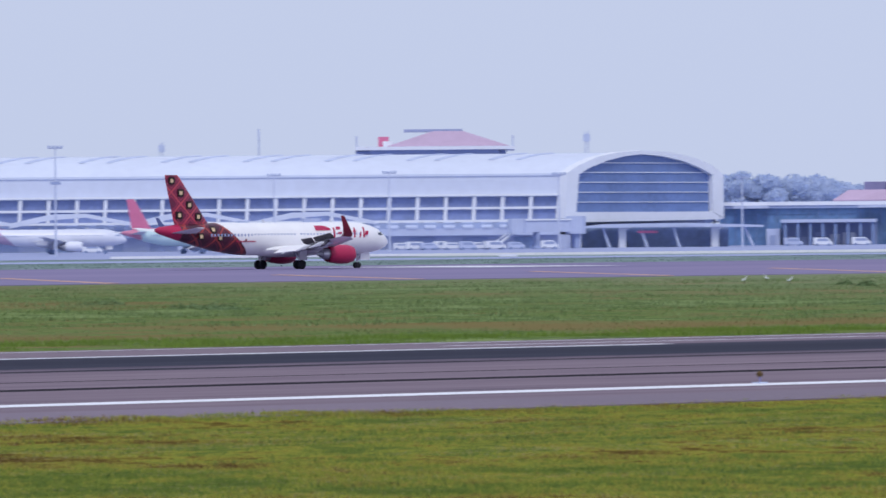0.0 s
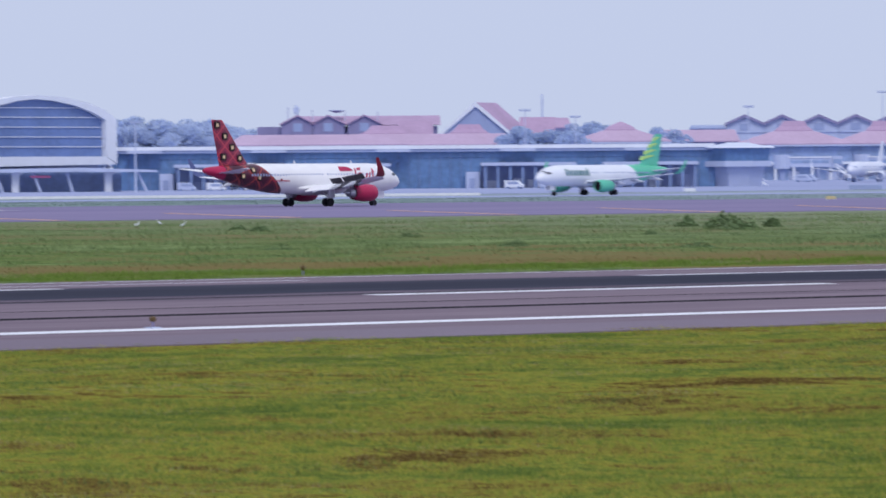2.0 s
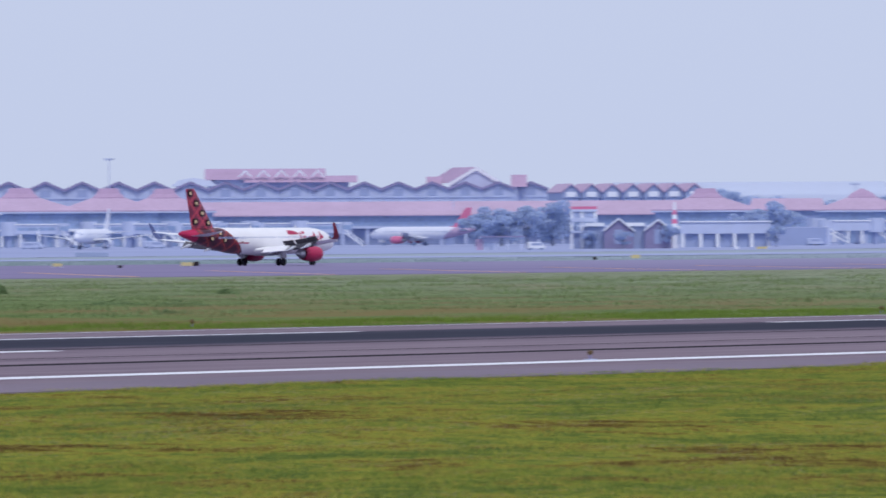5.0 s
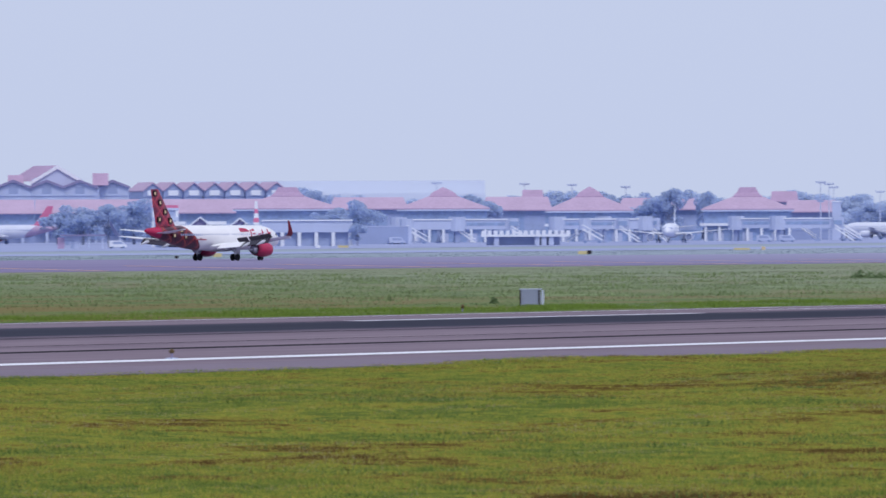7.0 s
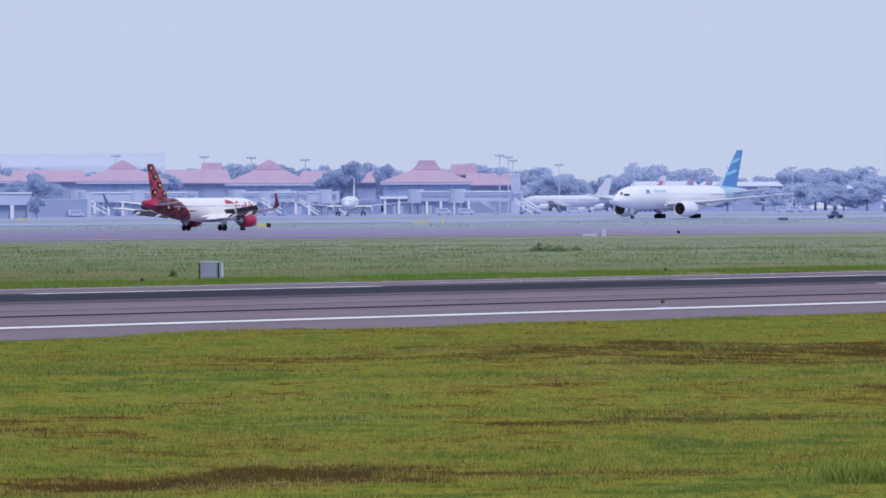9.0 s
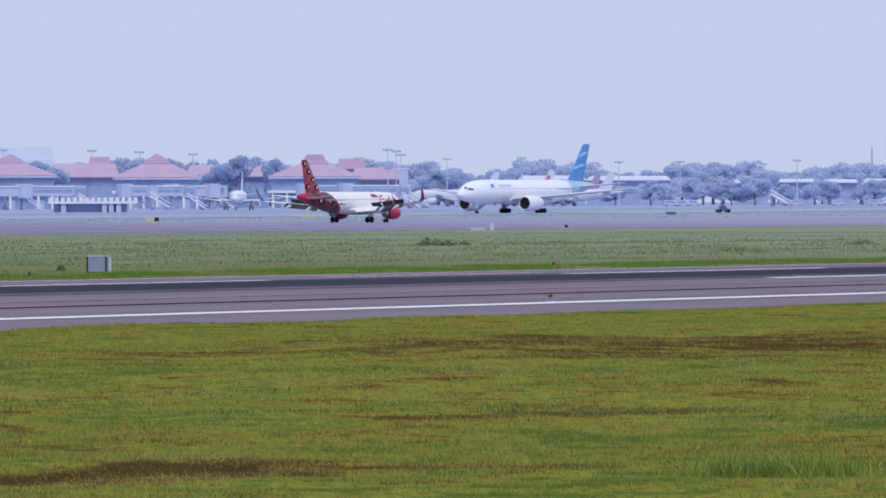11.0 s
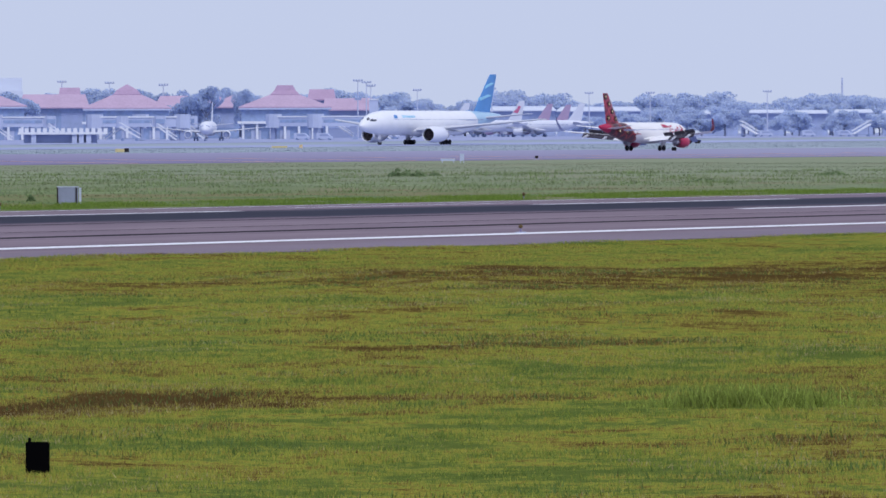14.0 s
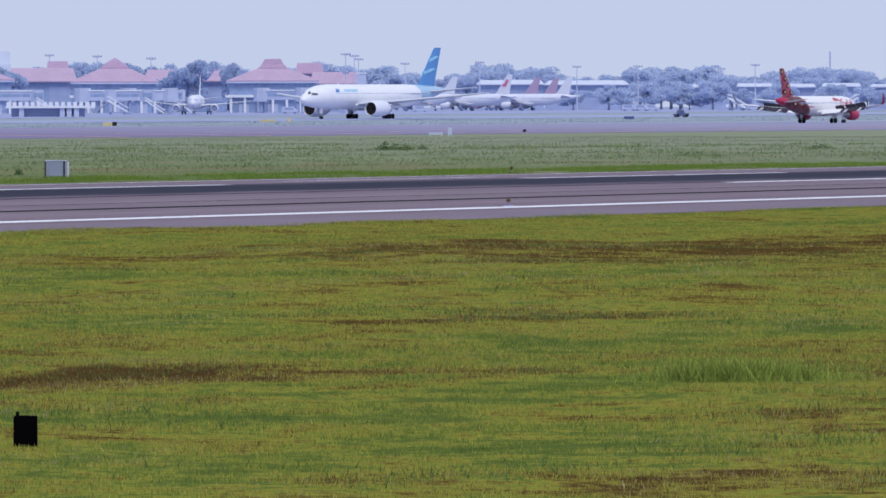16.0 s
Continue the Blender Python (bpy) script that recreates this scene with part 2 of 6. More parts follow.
# the low pier stands nearer, so its glazing colour carries less haze
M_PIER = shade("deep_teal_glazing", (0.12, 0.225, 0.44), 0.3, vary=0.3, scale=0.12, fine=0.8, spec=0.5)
M_SLATE = shade("hazed_slate", (0.19, 0.26, 0.46), 0.8, vary=0.25, scale=0.3)
M_GLASSDK = shade("hazed_teal_glazing", (0.27, 0.36, 0.58), 0.3, vary=0.25, scale=0.12, fine=0.8, spec=0.5)
M_DARK = shade("hazed_slate_panel", (0.34, 0.41, 0.63), 0.8, vary=0.2, scale=0.3)
M_TILE = shade("hazed_red_roof_tile", (0.42, 0.30, 0.45), 0.8, vary=0.14, scale=0.12, fine=1.2)
M_TILE2 = shade("hazed_salmon_roof_tile", (0.47, 0.355, 0.50), 0.8, vary=0.12, scale=0.12, fine=1.2)
M_BROWN = shade("hazed_brown_timber", (0.24, 0.225, 0.39), 0.8, vary=0.2, scale=0.3)
# tree leaves and bark: distance haze painted in as a pale blue-grey
M_LEAF_FAR = shade("hazed_far_foliage", (0.61, 0.69, 0.85), 0.9, vary=0.06, scale=0.2, isle=0.03, thin=0.6)
M_LEAF = shade("hazed_foliage", (0.54, 0.63, 0.81), 0.9, vary=0.1, scale=0.3, isle=0.05, thin=0.6)
M_BUSH = shade("weed_leaves", (0.14, 0.21, 0.095), 0.9, vary=0.3, scale=0.5, isle=0.35)
M_BARK = shade("hazed_bark", (0.22, 0.25, 0.37), 0.9, vary=0.2)
M_STEEL = shade("galvanised_steel", (0.50, 0.55, 0.72), 0.6, 0.0, vary=0.1)
M_TYRE = shade("tyre_rubber", (0.02, 0.02, 0.028), 0.85)
M_METAL = shade("bare_metal", (0.5, 0.5, 0.55), 0.35, 0.7)
M_SKIN = shade("aircraft_white", (0.80, 0.80, 0.85), 0.3, vary=0.05, scale=0.3)
# white dulled towards haze blue for the distant jets
M_SKIN_FAR = shade("aircraft_hazed_white", (0.70, 0.73, 0.85), 0.4, vary=0.05, scale=0.3)
M_WING = shade("wing_grey", (0.55, 0.57, 0.66), 0.4, vary=0.08, scale=0.4)
M_FLAP = shade("flap_underside", (0.035, 0.03, 0.05), 0.6)
M_COCKPIT = shade("cockpit_glass", (0.05, 0.06, 0.10), 0.15, spec=0.5)
M_RED = shade("crimson_paint", (0.42, 0.022, 0.085), 0.35, vary=0.08)
M_MAROON = shade("maroon_paint", (0.19, 0.012, 0.03), 0.4, vary=0.1)
M_CREAM = shade("cream_paint", (0.66, 0.50, 0.30), 0.5)
M_BLACKP = shade("black_paint", (0.018, 0.012, 0.015), 0.5)
# emerald paled a little to put the haze into the paint
M_GREEN = shade("emerald_paint", (0.11, 0.48, 0.35), 0.4)
M_LIME = shade("lime_paint", (0.45, 0.68, 0.22), 0.4)
M_TEAL = shade("deep_green_lettering", (0.05, 0.16, 0.17), 0.4)
M_NAVY = shade("navy_paint", (0.08, 0.10, 0.25), 0.4)
M_BLUE = shade("sky_blue_paint", (0.085, 0.25, 0.58), 0.4)
M_CYAN = shade("pale_cyan_paint", (0.28, 0.58, 0.80), 0.4)
# crimson and maroon lightened here to carry the haze
M_ROSE = shade("hazed_crimson_paint", (0.60, 0.17, 0.31), 0.45)
M_MAUVE = shade("hazed_maroon_paint", (0.44, 0.33, 0.50), 0.45)
M_YELLOW = shade("yellow_sign_paint", (0.58, 0.50, 0.27), 0.5)
M_BLACKBOX = shade("black_sign_back", (0.002, 0.002, 0.003), 0.95, spec=0.02)
M_SIGNGREY = shade("grey_cabinet_paint", (0.27, 0.30, 0.43), 0.5, vary=0.08)
M_LAMP = shade("amber_lamp_glass", (0.10, 0.06, 0.02), 0.3)
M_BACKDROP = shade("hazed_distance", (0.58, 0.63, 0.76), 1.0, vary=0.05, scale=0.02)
SK_BATIK = livery("white_skin_with_maroon_lattice_tail", (0.82, 0.82, 0.86), (0.055, 0.008, 0.024), -3.9, 1.15, (0.33, 0.045, 0.045), 1.45, 0.3, (4.83, 27.03), (0.14, 0.014, 0.04))
SK_FIN = livery("red_lattice_fin", (0.36, 0.03, 0.05), (0.13, 0.010, 0.042), 100.0, 0.0, (0.47, 0.05, 0.085), 1.45, 0.3, (4.83, 27.03), (0.33, 0.025, 0.075))
SK_GREEN = livery("white_skin_with_green_tail", (0.74, 0.77, 0.86), (0.10, 0.50, 0.34), -12.0, -0.75)
SK_BLUE = livery("white_skin_with_cyan_tail", (0.80, 0.82, 0.90), (0.36, 0.55, 0.74), -25.5, -0.5)
# parked jets' skins have the haze in body and tail colour
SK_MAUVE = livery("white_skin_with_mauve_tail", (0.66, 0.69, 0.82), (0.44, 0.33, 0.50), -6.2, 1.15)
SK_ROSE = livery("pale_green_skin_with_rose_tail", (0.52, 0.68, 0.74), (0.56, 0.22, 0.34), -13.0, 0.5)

# ---- mesh helpers ----
FOCAL_PX = 12000.0  # bearings are pixel columns of the camera's view, clockwise from 46 degrees, 1/12000 rad each


def rise(x, y):
    """Height of the land: flat by the runways, two metres higher under the far aprons."""
    s = min(max((0.8 * x + 0.6 * y - 1350) / 1050, 0), 1)
    return 2.0 * s * s * (3 - 2 * s)


# things are set out from pixel positions to fit the camera's view
def spot(u, d):
    a = radians(46) - u / FOCAL_PX
    return d * math.cos(a), d * math.sin(a)


def site(u, d, turn=0.0, up=0.0):
    """The pose at pixel column u and distance d, on the ground: local x to the right, y away, z up, turned by turn
    degrees.
    """
    x, y = spot(u, d)
    return pose(x, y, rise(x, y) + up, 0, 0, 46 - math.degrees(u / FOCAL_PX) - 90 + turn)


def level(v, d):
    """Height above the local ground that shows v pixel rows below the eye's level at distance d."""
    return EYE - v * d / FOCAL_PX


def thing(name, m, label, category, group="", kind=""):
    ob = new(name)
    ob.matrix_world = m
    ob.empty_display_size = 0.5
    return tagged(ob, label, category, group, kind)


def part(name, bm, material, parent, label=""):
    me = bpy.data.meshes.new(name)
    bmesh.ops.recalc_face_normals(bm, faces=bm.faces)
    bm.to_mesh(me)
    bm.free()
    me.materials.append(material)
    ob = new(name, me)
    ob.parent = parent
    return tagged(ob, label)


def smooth(ob, angle=40):
    me = ob.data
    me.polygons.foreach_set("use_smooth", [True] * len(me.polygons))
    me.set_sharp_from_angle(angle=radians(angle))
    return ob


def box(bm, x0, x1, y0, y1, z0, z1):
    p = [bm.verts.new((x, y, z)) for z in (z0, z1) for x, y in ((x0, y0), (x1, y0), (x1, y1), (x0, y1))]
    for f in ((3, 2, 1, 0), (4, 5, 6, 7), (0, 1, 5, 4), (1, 2, 6, 5), (2, 3, 7, 6), (3, 0, 4, 7)):
        bm.faces.new([p[i] for i in f])
    return bm


def B(*boxes):
    bm = bmesh.new()
    for b in boxes:
        box(bm, *b)
    return bm


def loft(bm, rings, caps=True, closed=True):
    """Skin over rings of equally many points."""
    vs = [[bm.verts.new(p) for p in r] for r in rings]
    k = len(rings[0])
    for a, b in zip(vs, vs[1:]):
        for i in range(k if closed else k - 1):
            j = (i + 1) % k
            bm.faces.new((a[i], a[j], b[j], b[i]))
    if caps:
        bm.faces.new(vs[0][::-1])
        bm.faces.new(vs[-1])
    return bm


def ring_x(x, y, z, ry, rz, n=20):
    return [(x, y + ry * math.cos(2 * math.pi * i / n), z + rz * math.sin(2 * math.pi * i / n)) for i in range(n)]


def tube(bm, p, q, r0, r1=None, n=8):
    """A round bar from p to q."""
    r1 = r0 if r1 is None else r1
    p, q = Vector(p), Vector(q)
    d = (q - p).normalized()
    s = d.orthogonal().normalized()
    t = d.cross(s)
    rings = [[tuple(c + r * (math.cos(2 * math.pi * i / n) * s + math.sin(2 * math.pi * i / n) * t)) for i in range(n)]
             for c, r in ((p, r0), (q, r1))]
    return loft(bm, rings)


def prism(bm, outline, y0, y1):
    """An outline in x, z drawn out along y."""
    return loft(bm, [[(x, y0, z) for x, z in outline], [(x, y1, z) for x, z in outline]])


def prism_x(bm, outline, x0, x1):
    """An outline in y, z drawn out along x."""
    return loft(bm, [[(x0, y, z) for y, z in outline], [(x1, y, z) for y, z in outline]])


def hip(bm, x0, x1, y0, y1, z0, z1, inset_x, inset_y):
    """A hipped roof with thick eaves."""
    return loft(bm, [[(x0, y0, z0 - 0.4), (x1, y0, z0 - 0.4), (x1, y1, z0 - 0.4), (x0, y1, z0 - 0.4)],
                     [(x0, y0, z0), (x1, y0, z0), (x1, y1, z0), (x0, y1, z0)],
                     [(x0 + inset_x, y0 + inset_y, z1), (x1 - inset_x, y0 + inset_y, z1), (x1 - inset_x, y1 - inset_y, z1), (x0 + inset_x, y1 - inset_y, z1)]])


# ---- ground ----
BANDS = [(133, 204.5), (478, 705), (845, 905)]


def hummocks(x, y):
    """The near verge: broad swells, low hummocks and wheel-rut sized lumps."""
    return 0.16 * noise.noise((x * 0.06, y * 0.09, 0)) + 0.05 * noise.noise((x * 0.3, y * 0.3, 5)) + 0.045 * noise.noise((x * 0.55, y * 0.45, 8))


def swell(x, y):
    """Uneven land between the runways, levelled off towards the far runway."""
    return 0.22 * noise.noise((x * 0.03, y * 0.05, 3)) * min(1.0, max(0.0, (474 - y) / 70)) - 0.04 * min(1.0, max(0.0, (y - 430) / 40))


def ground():
    """One sheet of land to the horizon: fine rows near the runways, sunk under the pavements."""
    ys = sorted(set([-900, -300, -60, 0, 30] + list(range(34, 132, 1)) + [132.9, 133.2, 203.9, 204.6, 208, 212] + list(range(216, 477, 9))
                    + [477.5, 479, 704, 705.5] + list(range(715, 845, 12)) + [844.5, 846, 904, 905.5, 940, 985, 1100, 1300, 1600, 2000, 2600, 3400, 4700]))
    xs = [-2500, -1500, -800, -300, -100, 0] + list(range(20, 420, 2)) + list(range(420, 1500, 20)) + [1500, 1650, 1800, 2000, 2300, 2700, 3200, 3900, 4700]
    verts, faces = [], []
    for y in ys:
        for x in xs:
            z = rise(x, y)
            if any(a + 0.3 < y < b - 0.3 for a, b in BANDS):
                z -= 0.75
            elif 132.4 <= y <= 133.3:
                z += verge(y)
            elif 33 < y < 132.4 and 0 < x < 420:
                z += verge(y) + hummocks(x, y)
            elif 204.4 < y < 216:
                z += -0.03 * (1 - (y - 204.5) / 11.5)
            elif 216 < y < 477:
                z += swell(x, y)
            elif 715 < y < 845:
                z += 0.15 * noise.noise((x * 0.02, y * 0.05, 9))
            verts.append((x, y, z))
    n = len(xs)
    mats = []
    for j in range(len(ys) - 1):
        for i in range(n - 1):
            a = j * n + i
            faces.append((a, a + 1, a + 1 + n, a + n))
            mats.append(0 if ys[j] < 203 else 1 if ys[j] < 700 else 2)
    me = bpy.data.meshes.new("ground")
    me.from_pydata(verts, [], faces)
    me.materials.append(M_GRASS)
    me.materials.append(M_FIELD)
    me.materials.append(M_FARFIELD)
    me.polygons.foreach_set("material_index", mats)
    me.polygons.foreach_set("use_smooth", [True] * len(faces))
    return tagged(new("ground", me), "mown grass with dry brown patches beside the runway", "grass", kind="structure")


def crown(y):
    """Height of the near runway's surface: it climbs to the centreline and falls off slowly behind."""
    if y > 171:
        return 0.44 - 0.0148 * (y - 171)
    return 0.44 - 0.6 * ((171 - y) / 30) ** 2 if y > 139 else -0.243 - 0.01 * (139 - y)


def verge(y):
    """The near verge dips to the shoulder's level."""
    s = min(max((y - 96) / 32, 0), 1)
    return -0.34 * s * s * (3 - 2 * s)


def strip(bm, x0, x1, y0, y1, lift, step=4.0, f=None):
    """A sheet of pavement or paint along x that follows the cross fall f(y), with a skirt."""
    f = f or crown
    k = max(1, int((y1 - y0) / step))
    ys = [y0 + (y1 - y0) * i / k for i in range(k + 1)]
    top = [(y, f(y) + lift) for y in ys]
    outline = top + [(y1, f(y1) + lift - (0.5 if lift == 0 else 0.003)), (y0, f(y0) + lift - (0.5 if lift == 0 else 0.003))]
    return prism_x(bm, outline, x0, x1)


def runways():
    near = tagged(new("runway"), "cambered grey runway with dark rubber marks", "runway", kind="structure")
    part("shoulder", strip(bmesh.new(), -600, 2600, 133, 139, 0), M_SHOULDER, near)
    part("surface", strip(bmesh.new(), -600, 2600, 139, 201, 0), M_RUNWAY, near, "mauve-grey runway blackened by tyre rubber along the middle")
    part("shoulder", strip(bmesh.new(), -600, 2600, 201, 204.5, 0), M_SHOULDER, near)
    for y in (141.0, 199.0):
        part("edge_line", strip(bmesh.new(), -600, 2600, y, y + 0.9, 0.006), M_PAINT_WHITE, near, "white edge line")
    for y, w in ((147.3, 0.85), (151.5, 0.2), (157.7, 0.3)):
        part("joint", strip(bmesh.new(), -600, 2600, y, y + w, 0.005), M_TAR, near, "dark tar joint")
    for i in range(-4, 16):
        part("centreline_dash", strip(bmesh.new(), 190 + 60 * i, 220 + 60 * i, 169.9, 170.8, 0.006), M_PAINT_WHITE, near, "white centreline dash")
    for i in range(-1, 5):
        for y in (156.4, 183.0):
            part("touchdown_bar", strip(bmesh.new(), 161.5 + 145.5 * i, 185 + 145.5 * i, y, y + 0.9, 0.006), M_PAINT_WHITE, near, "white touchdown zone bar")
    flat = lambda y: 0.05
    far = tagged(new("runway"), "hazy mauve asphalt runway beyond the grass", "runway", kind="structure")
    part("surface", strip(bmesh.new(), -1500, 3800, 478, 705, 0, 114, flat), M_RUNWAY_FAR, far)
    for i in range(-14, 55):
        x = 573 + 37 * i
        bm = bmesh.new()
        dx = 47 + 0.13 * min(max(x - 460, 0), 200)
        loft(bm, [[(x + 3, 557, z), (x + 4.7, 557, z), (x + 4.7 - dx, 479.5, z), (x + 3 - dx, 479.5, z)] for z in (0.06, 0.075)])
        part("shoulder_stripe", bm, M_PAINT_ORANGE, far, "worn orange diagonal stripe")
    # a dash stretched across y so that it shows in the camera's view
    part("painted_block", strip(bmesh.new(), 565, 589, 634, 665, 0.03, 100, flat), M_PAINT_WHITE, far, "white painted runway block")
    taxi = tagged(new("taxiway"), "hazy pale concrete taxiway along the terminals", "taxiway", kind="structure")
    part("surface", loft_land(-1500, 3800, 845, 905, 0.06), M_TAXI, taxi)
    ap = tagged(new("apron"), "wide hazy pale concrete apron before the terminals", "apron", kind="structure")
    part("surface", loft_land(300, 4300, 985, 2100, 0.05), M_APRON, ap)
    wall = thing("kerb_wall", pose(800, 1005, rise(800, 1005), 0, 0, math.degrees(math.atan2(-65, 200))), "long low white kerb wall beside the taxiway", "wall")
    for i in range(20):
        part("kerb_block", B((10.5 * i, 10.5 * i + 10.45, -0.3, 0.3, -0.2, 0.5)), M_PAINT_WHITE, wall)


def loft_land(x0, x1, y0, y1, lift):
    """Pavement that follows the land."""
    bm = bmesh.new()
    nx, ny = 60, max(2, int((y1 - y0) / 40))
    g = [[bm.verts.new((x0 + (x1 - x0) * i / nx, y0 + (y1 - y0) * j / ny, rise(x0 + (x1 - x0) * i / nx, y0 + (y1 - y0) * j / ny) + lift))
          for i in range(nx + 1)] for j in range(ny + 1)]
    for j in range(ny):
        for i in range(nx):
            bm.faces.new((g[j][i], g[j][i + 1], g[j + 1][i + 1], g[j + 1][i]))
    return bm


ground()
runways()


def blades(name, label, material, pts, hgt, spread, per, wid):
    """Tufts of narrow blades at the points pts (x, y, z, size)."""
    rng = np.random.default_rng(7)
    n = len(pts) * per
    base = np.repeat(pts[:, :3], per, axis=0)
    size = np.repeat(pts[:, 3], per) * rng.uniform(0.5, 1.2, n)
    base[:, :2] += rng.normal(0, 1, (n, 2)) * (spread * np.repeat(pts[:, 3], per))[:, None]
    ang = rng.uniform(0, 2 * np.pi, n)
    lean = rng.normal(0, 0.45, (n, 2)) * size[:, None] * hgt
    side = np.stack([np.cos(ang), np.sin(ang)], 1) * (wid * size)[:, None]
    v = np.zeros((n, 3, 3))
    v[:, 0] = base
    v[:, 1] = base
    v[:, 2] = base
    v[:, 0, :2] -= side
    v[:, 1, :2] += side
    v[:, 2, :2] += lean
    v[:, 2, 2] += hgt * size
    v[:, :2, 2] -= 0.02
    me = bpy.data.meshes.new(name)
    me.from_pydata(v.reshape(-1, 3).tolist(), [], np.arange(n * 3).reshape(-1, 3).tolist())
    me.materials.append(material)
    return tagged(new(name, me), label, "grass", kind="stuff")


def ground_z(x, y):
    if y < 134:
        return rise(x, y) + verge(y) + hummocks(x, y)
    if 204 < y < 216:
        return rise(x, y) + -0.03 * (1 - (y - 204.5) / 11.5)
    return rise(x, y) + (swell(x, y) if y < 477 else 0)


def scatter(count, d0, d1, a0, a1, y0, y1, lo, hi, seed, patch=0.0, slot=2.0):
    rng = np.random.default_rng(seed)
    out = []
    while len(out) < count:
        d = math.sqrt(rng.uniform(d0 * d0, d1 * d1))
        a = radians(rng.uniform(a0, a1))
        x, y = d * math.cos(a), d * math.sin(a)
        if y0 < y < y1 and noise.noise((x * 0.12, y * 0.3, slot)) > patch - rng.uniform(0, 0.5):
            out.append((x, y, ground_z(x, y), rng.uniform(lo, hi)))
    return np.array(out)


blades("grass_tufts", "short mown grass blades on the verge", M_BLADE, scatter(42000, 70, 130, 25, 40, 30, 132.8, 0.5, 1.0, 1, -0.35), 0.07, 0.10, 8, 0.010)
blades("grass_tufts", "short mown grass blades on the verge", M_BLADE, scatter(30000, 86, 130, 39, 53, 30, 132.8, 0.5, 1.0, 9, -0.35), 0.075, 0.11, 8, 0.011)
blades("grass_tufts", "short mown grass blades on the verge", M_BLADE, scatter(45000, 105, 270, 25, 53, 30, 132.8, 0.5, 1.0, 2, -0.35), 0.085, 0.14, 7, 0.015)
blades("grass_edge", "ragged grass along the runway shoulder", M_BLADE, scatter(9000, 140, 310, 25, 53, 130.3, 133.9, 0.6, 1.3, 3), 0.09, 0.18, 7, 0.014)
blades("low_weeds", "dark green low weeds among the mown grass", M_WEED, scatter(8000, 70, 210, 25, 53, 30, 132.8, 0.5, 1.4, 12, 0.5), 0.075, 0.22, 9, 0.012)
blades("straw_grass", "dry pale straw blades among the mown grass", M_STRAW, scatter(9000, 70, 210, 25, 53, 30, 132.8, 0.5, 1.1, 13, 0.5, 31.0), 0.06, 0.2, 8, 0.010)
blades("verge_grass", "brighter ragged grass strip behind the runway", M_LUSH, scatter(14000, 255, 490, 25, 53, 204.3, 217.0, 0.5, 1.2, 4, 0.25), 0.20, 0.25, 7, 0.02)
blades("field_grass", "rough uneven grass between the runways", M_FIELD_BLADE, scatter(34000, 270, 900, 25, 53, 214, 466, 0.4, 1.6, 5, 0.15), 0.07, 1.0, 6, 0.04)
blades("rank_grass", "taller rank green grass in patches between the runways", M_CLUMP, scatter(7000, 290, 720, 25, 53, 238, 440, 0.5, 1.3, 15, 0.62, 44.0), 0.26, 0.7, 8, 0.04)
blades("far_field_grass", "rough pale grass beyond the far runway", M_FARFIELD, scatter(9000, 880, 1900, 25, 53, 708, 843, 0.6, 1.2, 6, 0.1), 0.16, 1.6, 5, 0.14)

# ---- aircraft ----
FOIL = [(0, 0), (-0.06, 0.42), (-0.35, 0.55), (-0.7, 0.32), (-1, 0.02), (-0.7, -0.22), (-0.35, -0.4), (-0.06, -0.36)]
# distance from the nose, height of the axis, radius, for a body 37.57 m long and 2 m in radius
HULL = [(0, -0.55, 0.05), (0.25, -0.52, 0.42), (0.7, -0.45, 0.78), (1.4, -0.33, 1.14), (2.2, -0.2, 1.45), (3.2, -0.1, 1.7), (4.6, -0.03, 1.91), (6.2, 0, 2.0),
        (12, 0, 2.0), (18, 0, 2.0), (23.5, 0, 2.0), (26, 0.1, 1.92), (28.5, 0.28, 1.72), (31, 0.52, 1.42), (33.5, 0.78, 1.05), (35.6, 0.98, 0.68), (37.0, 1.1, 0.42), (37.57, 1.14, 0.2)]


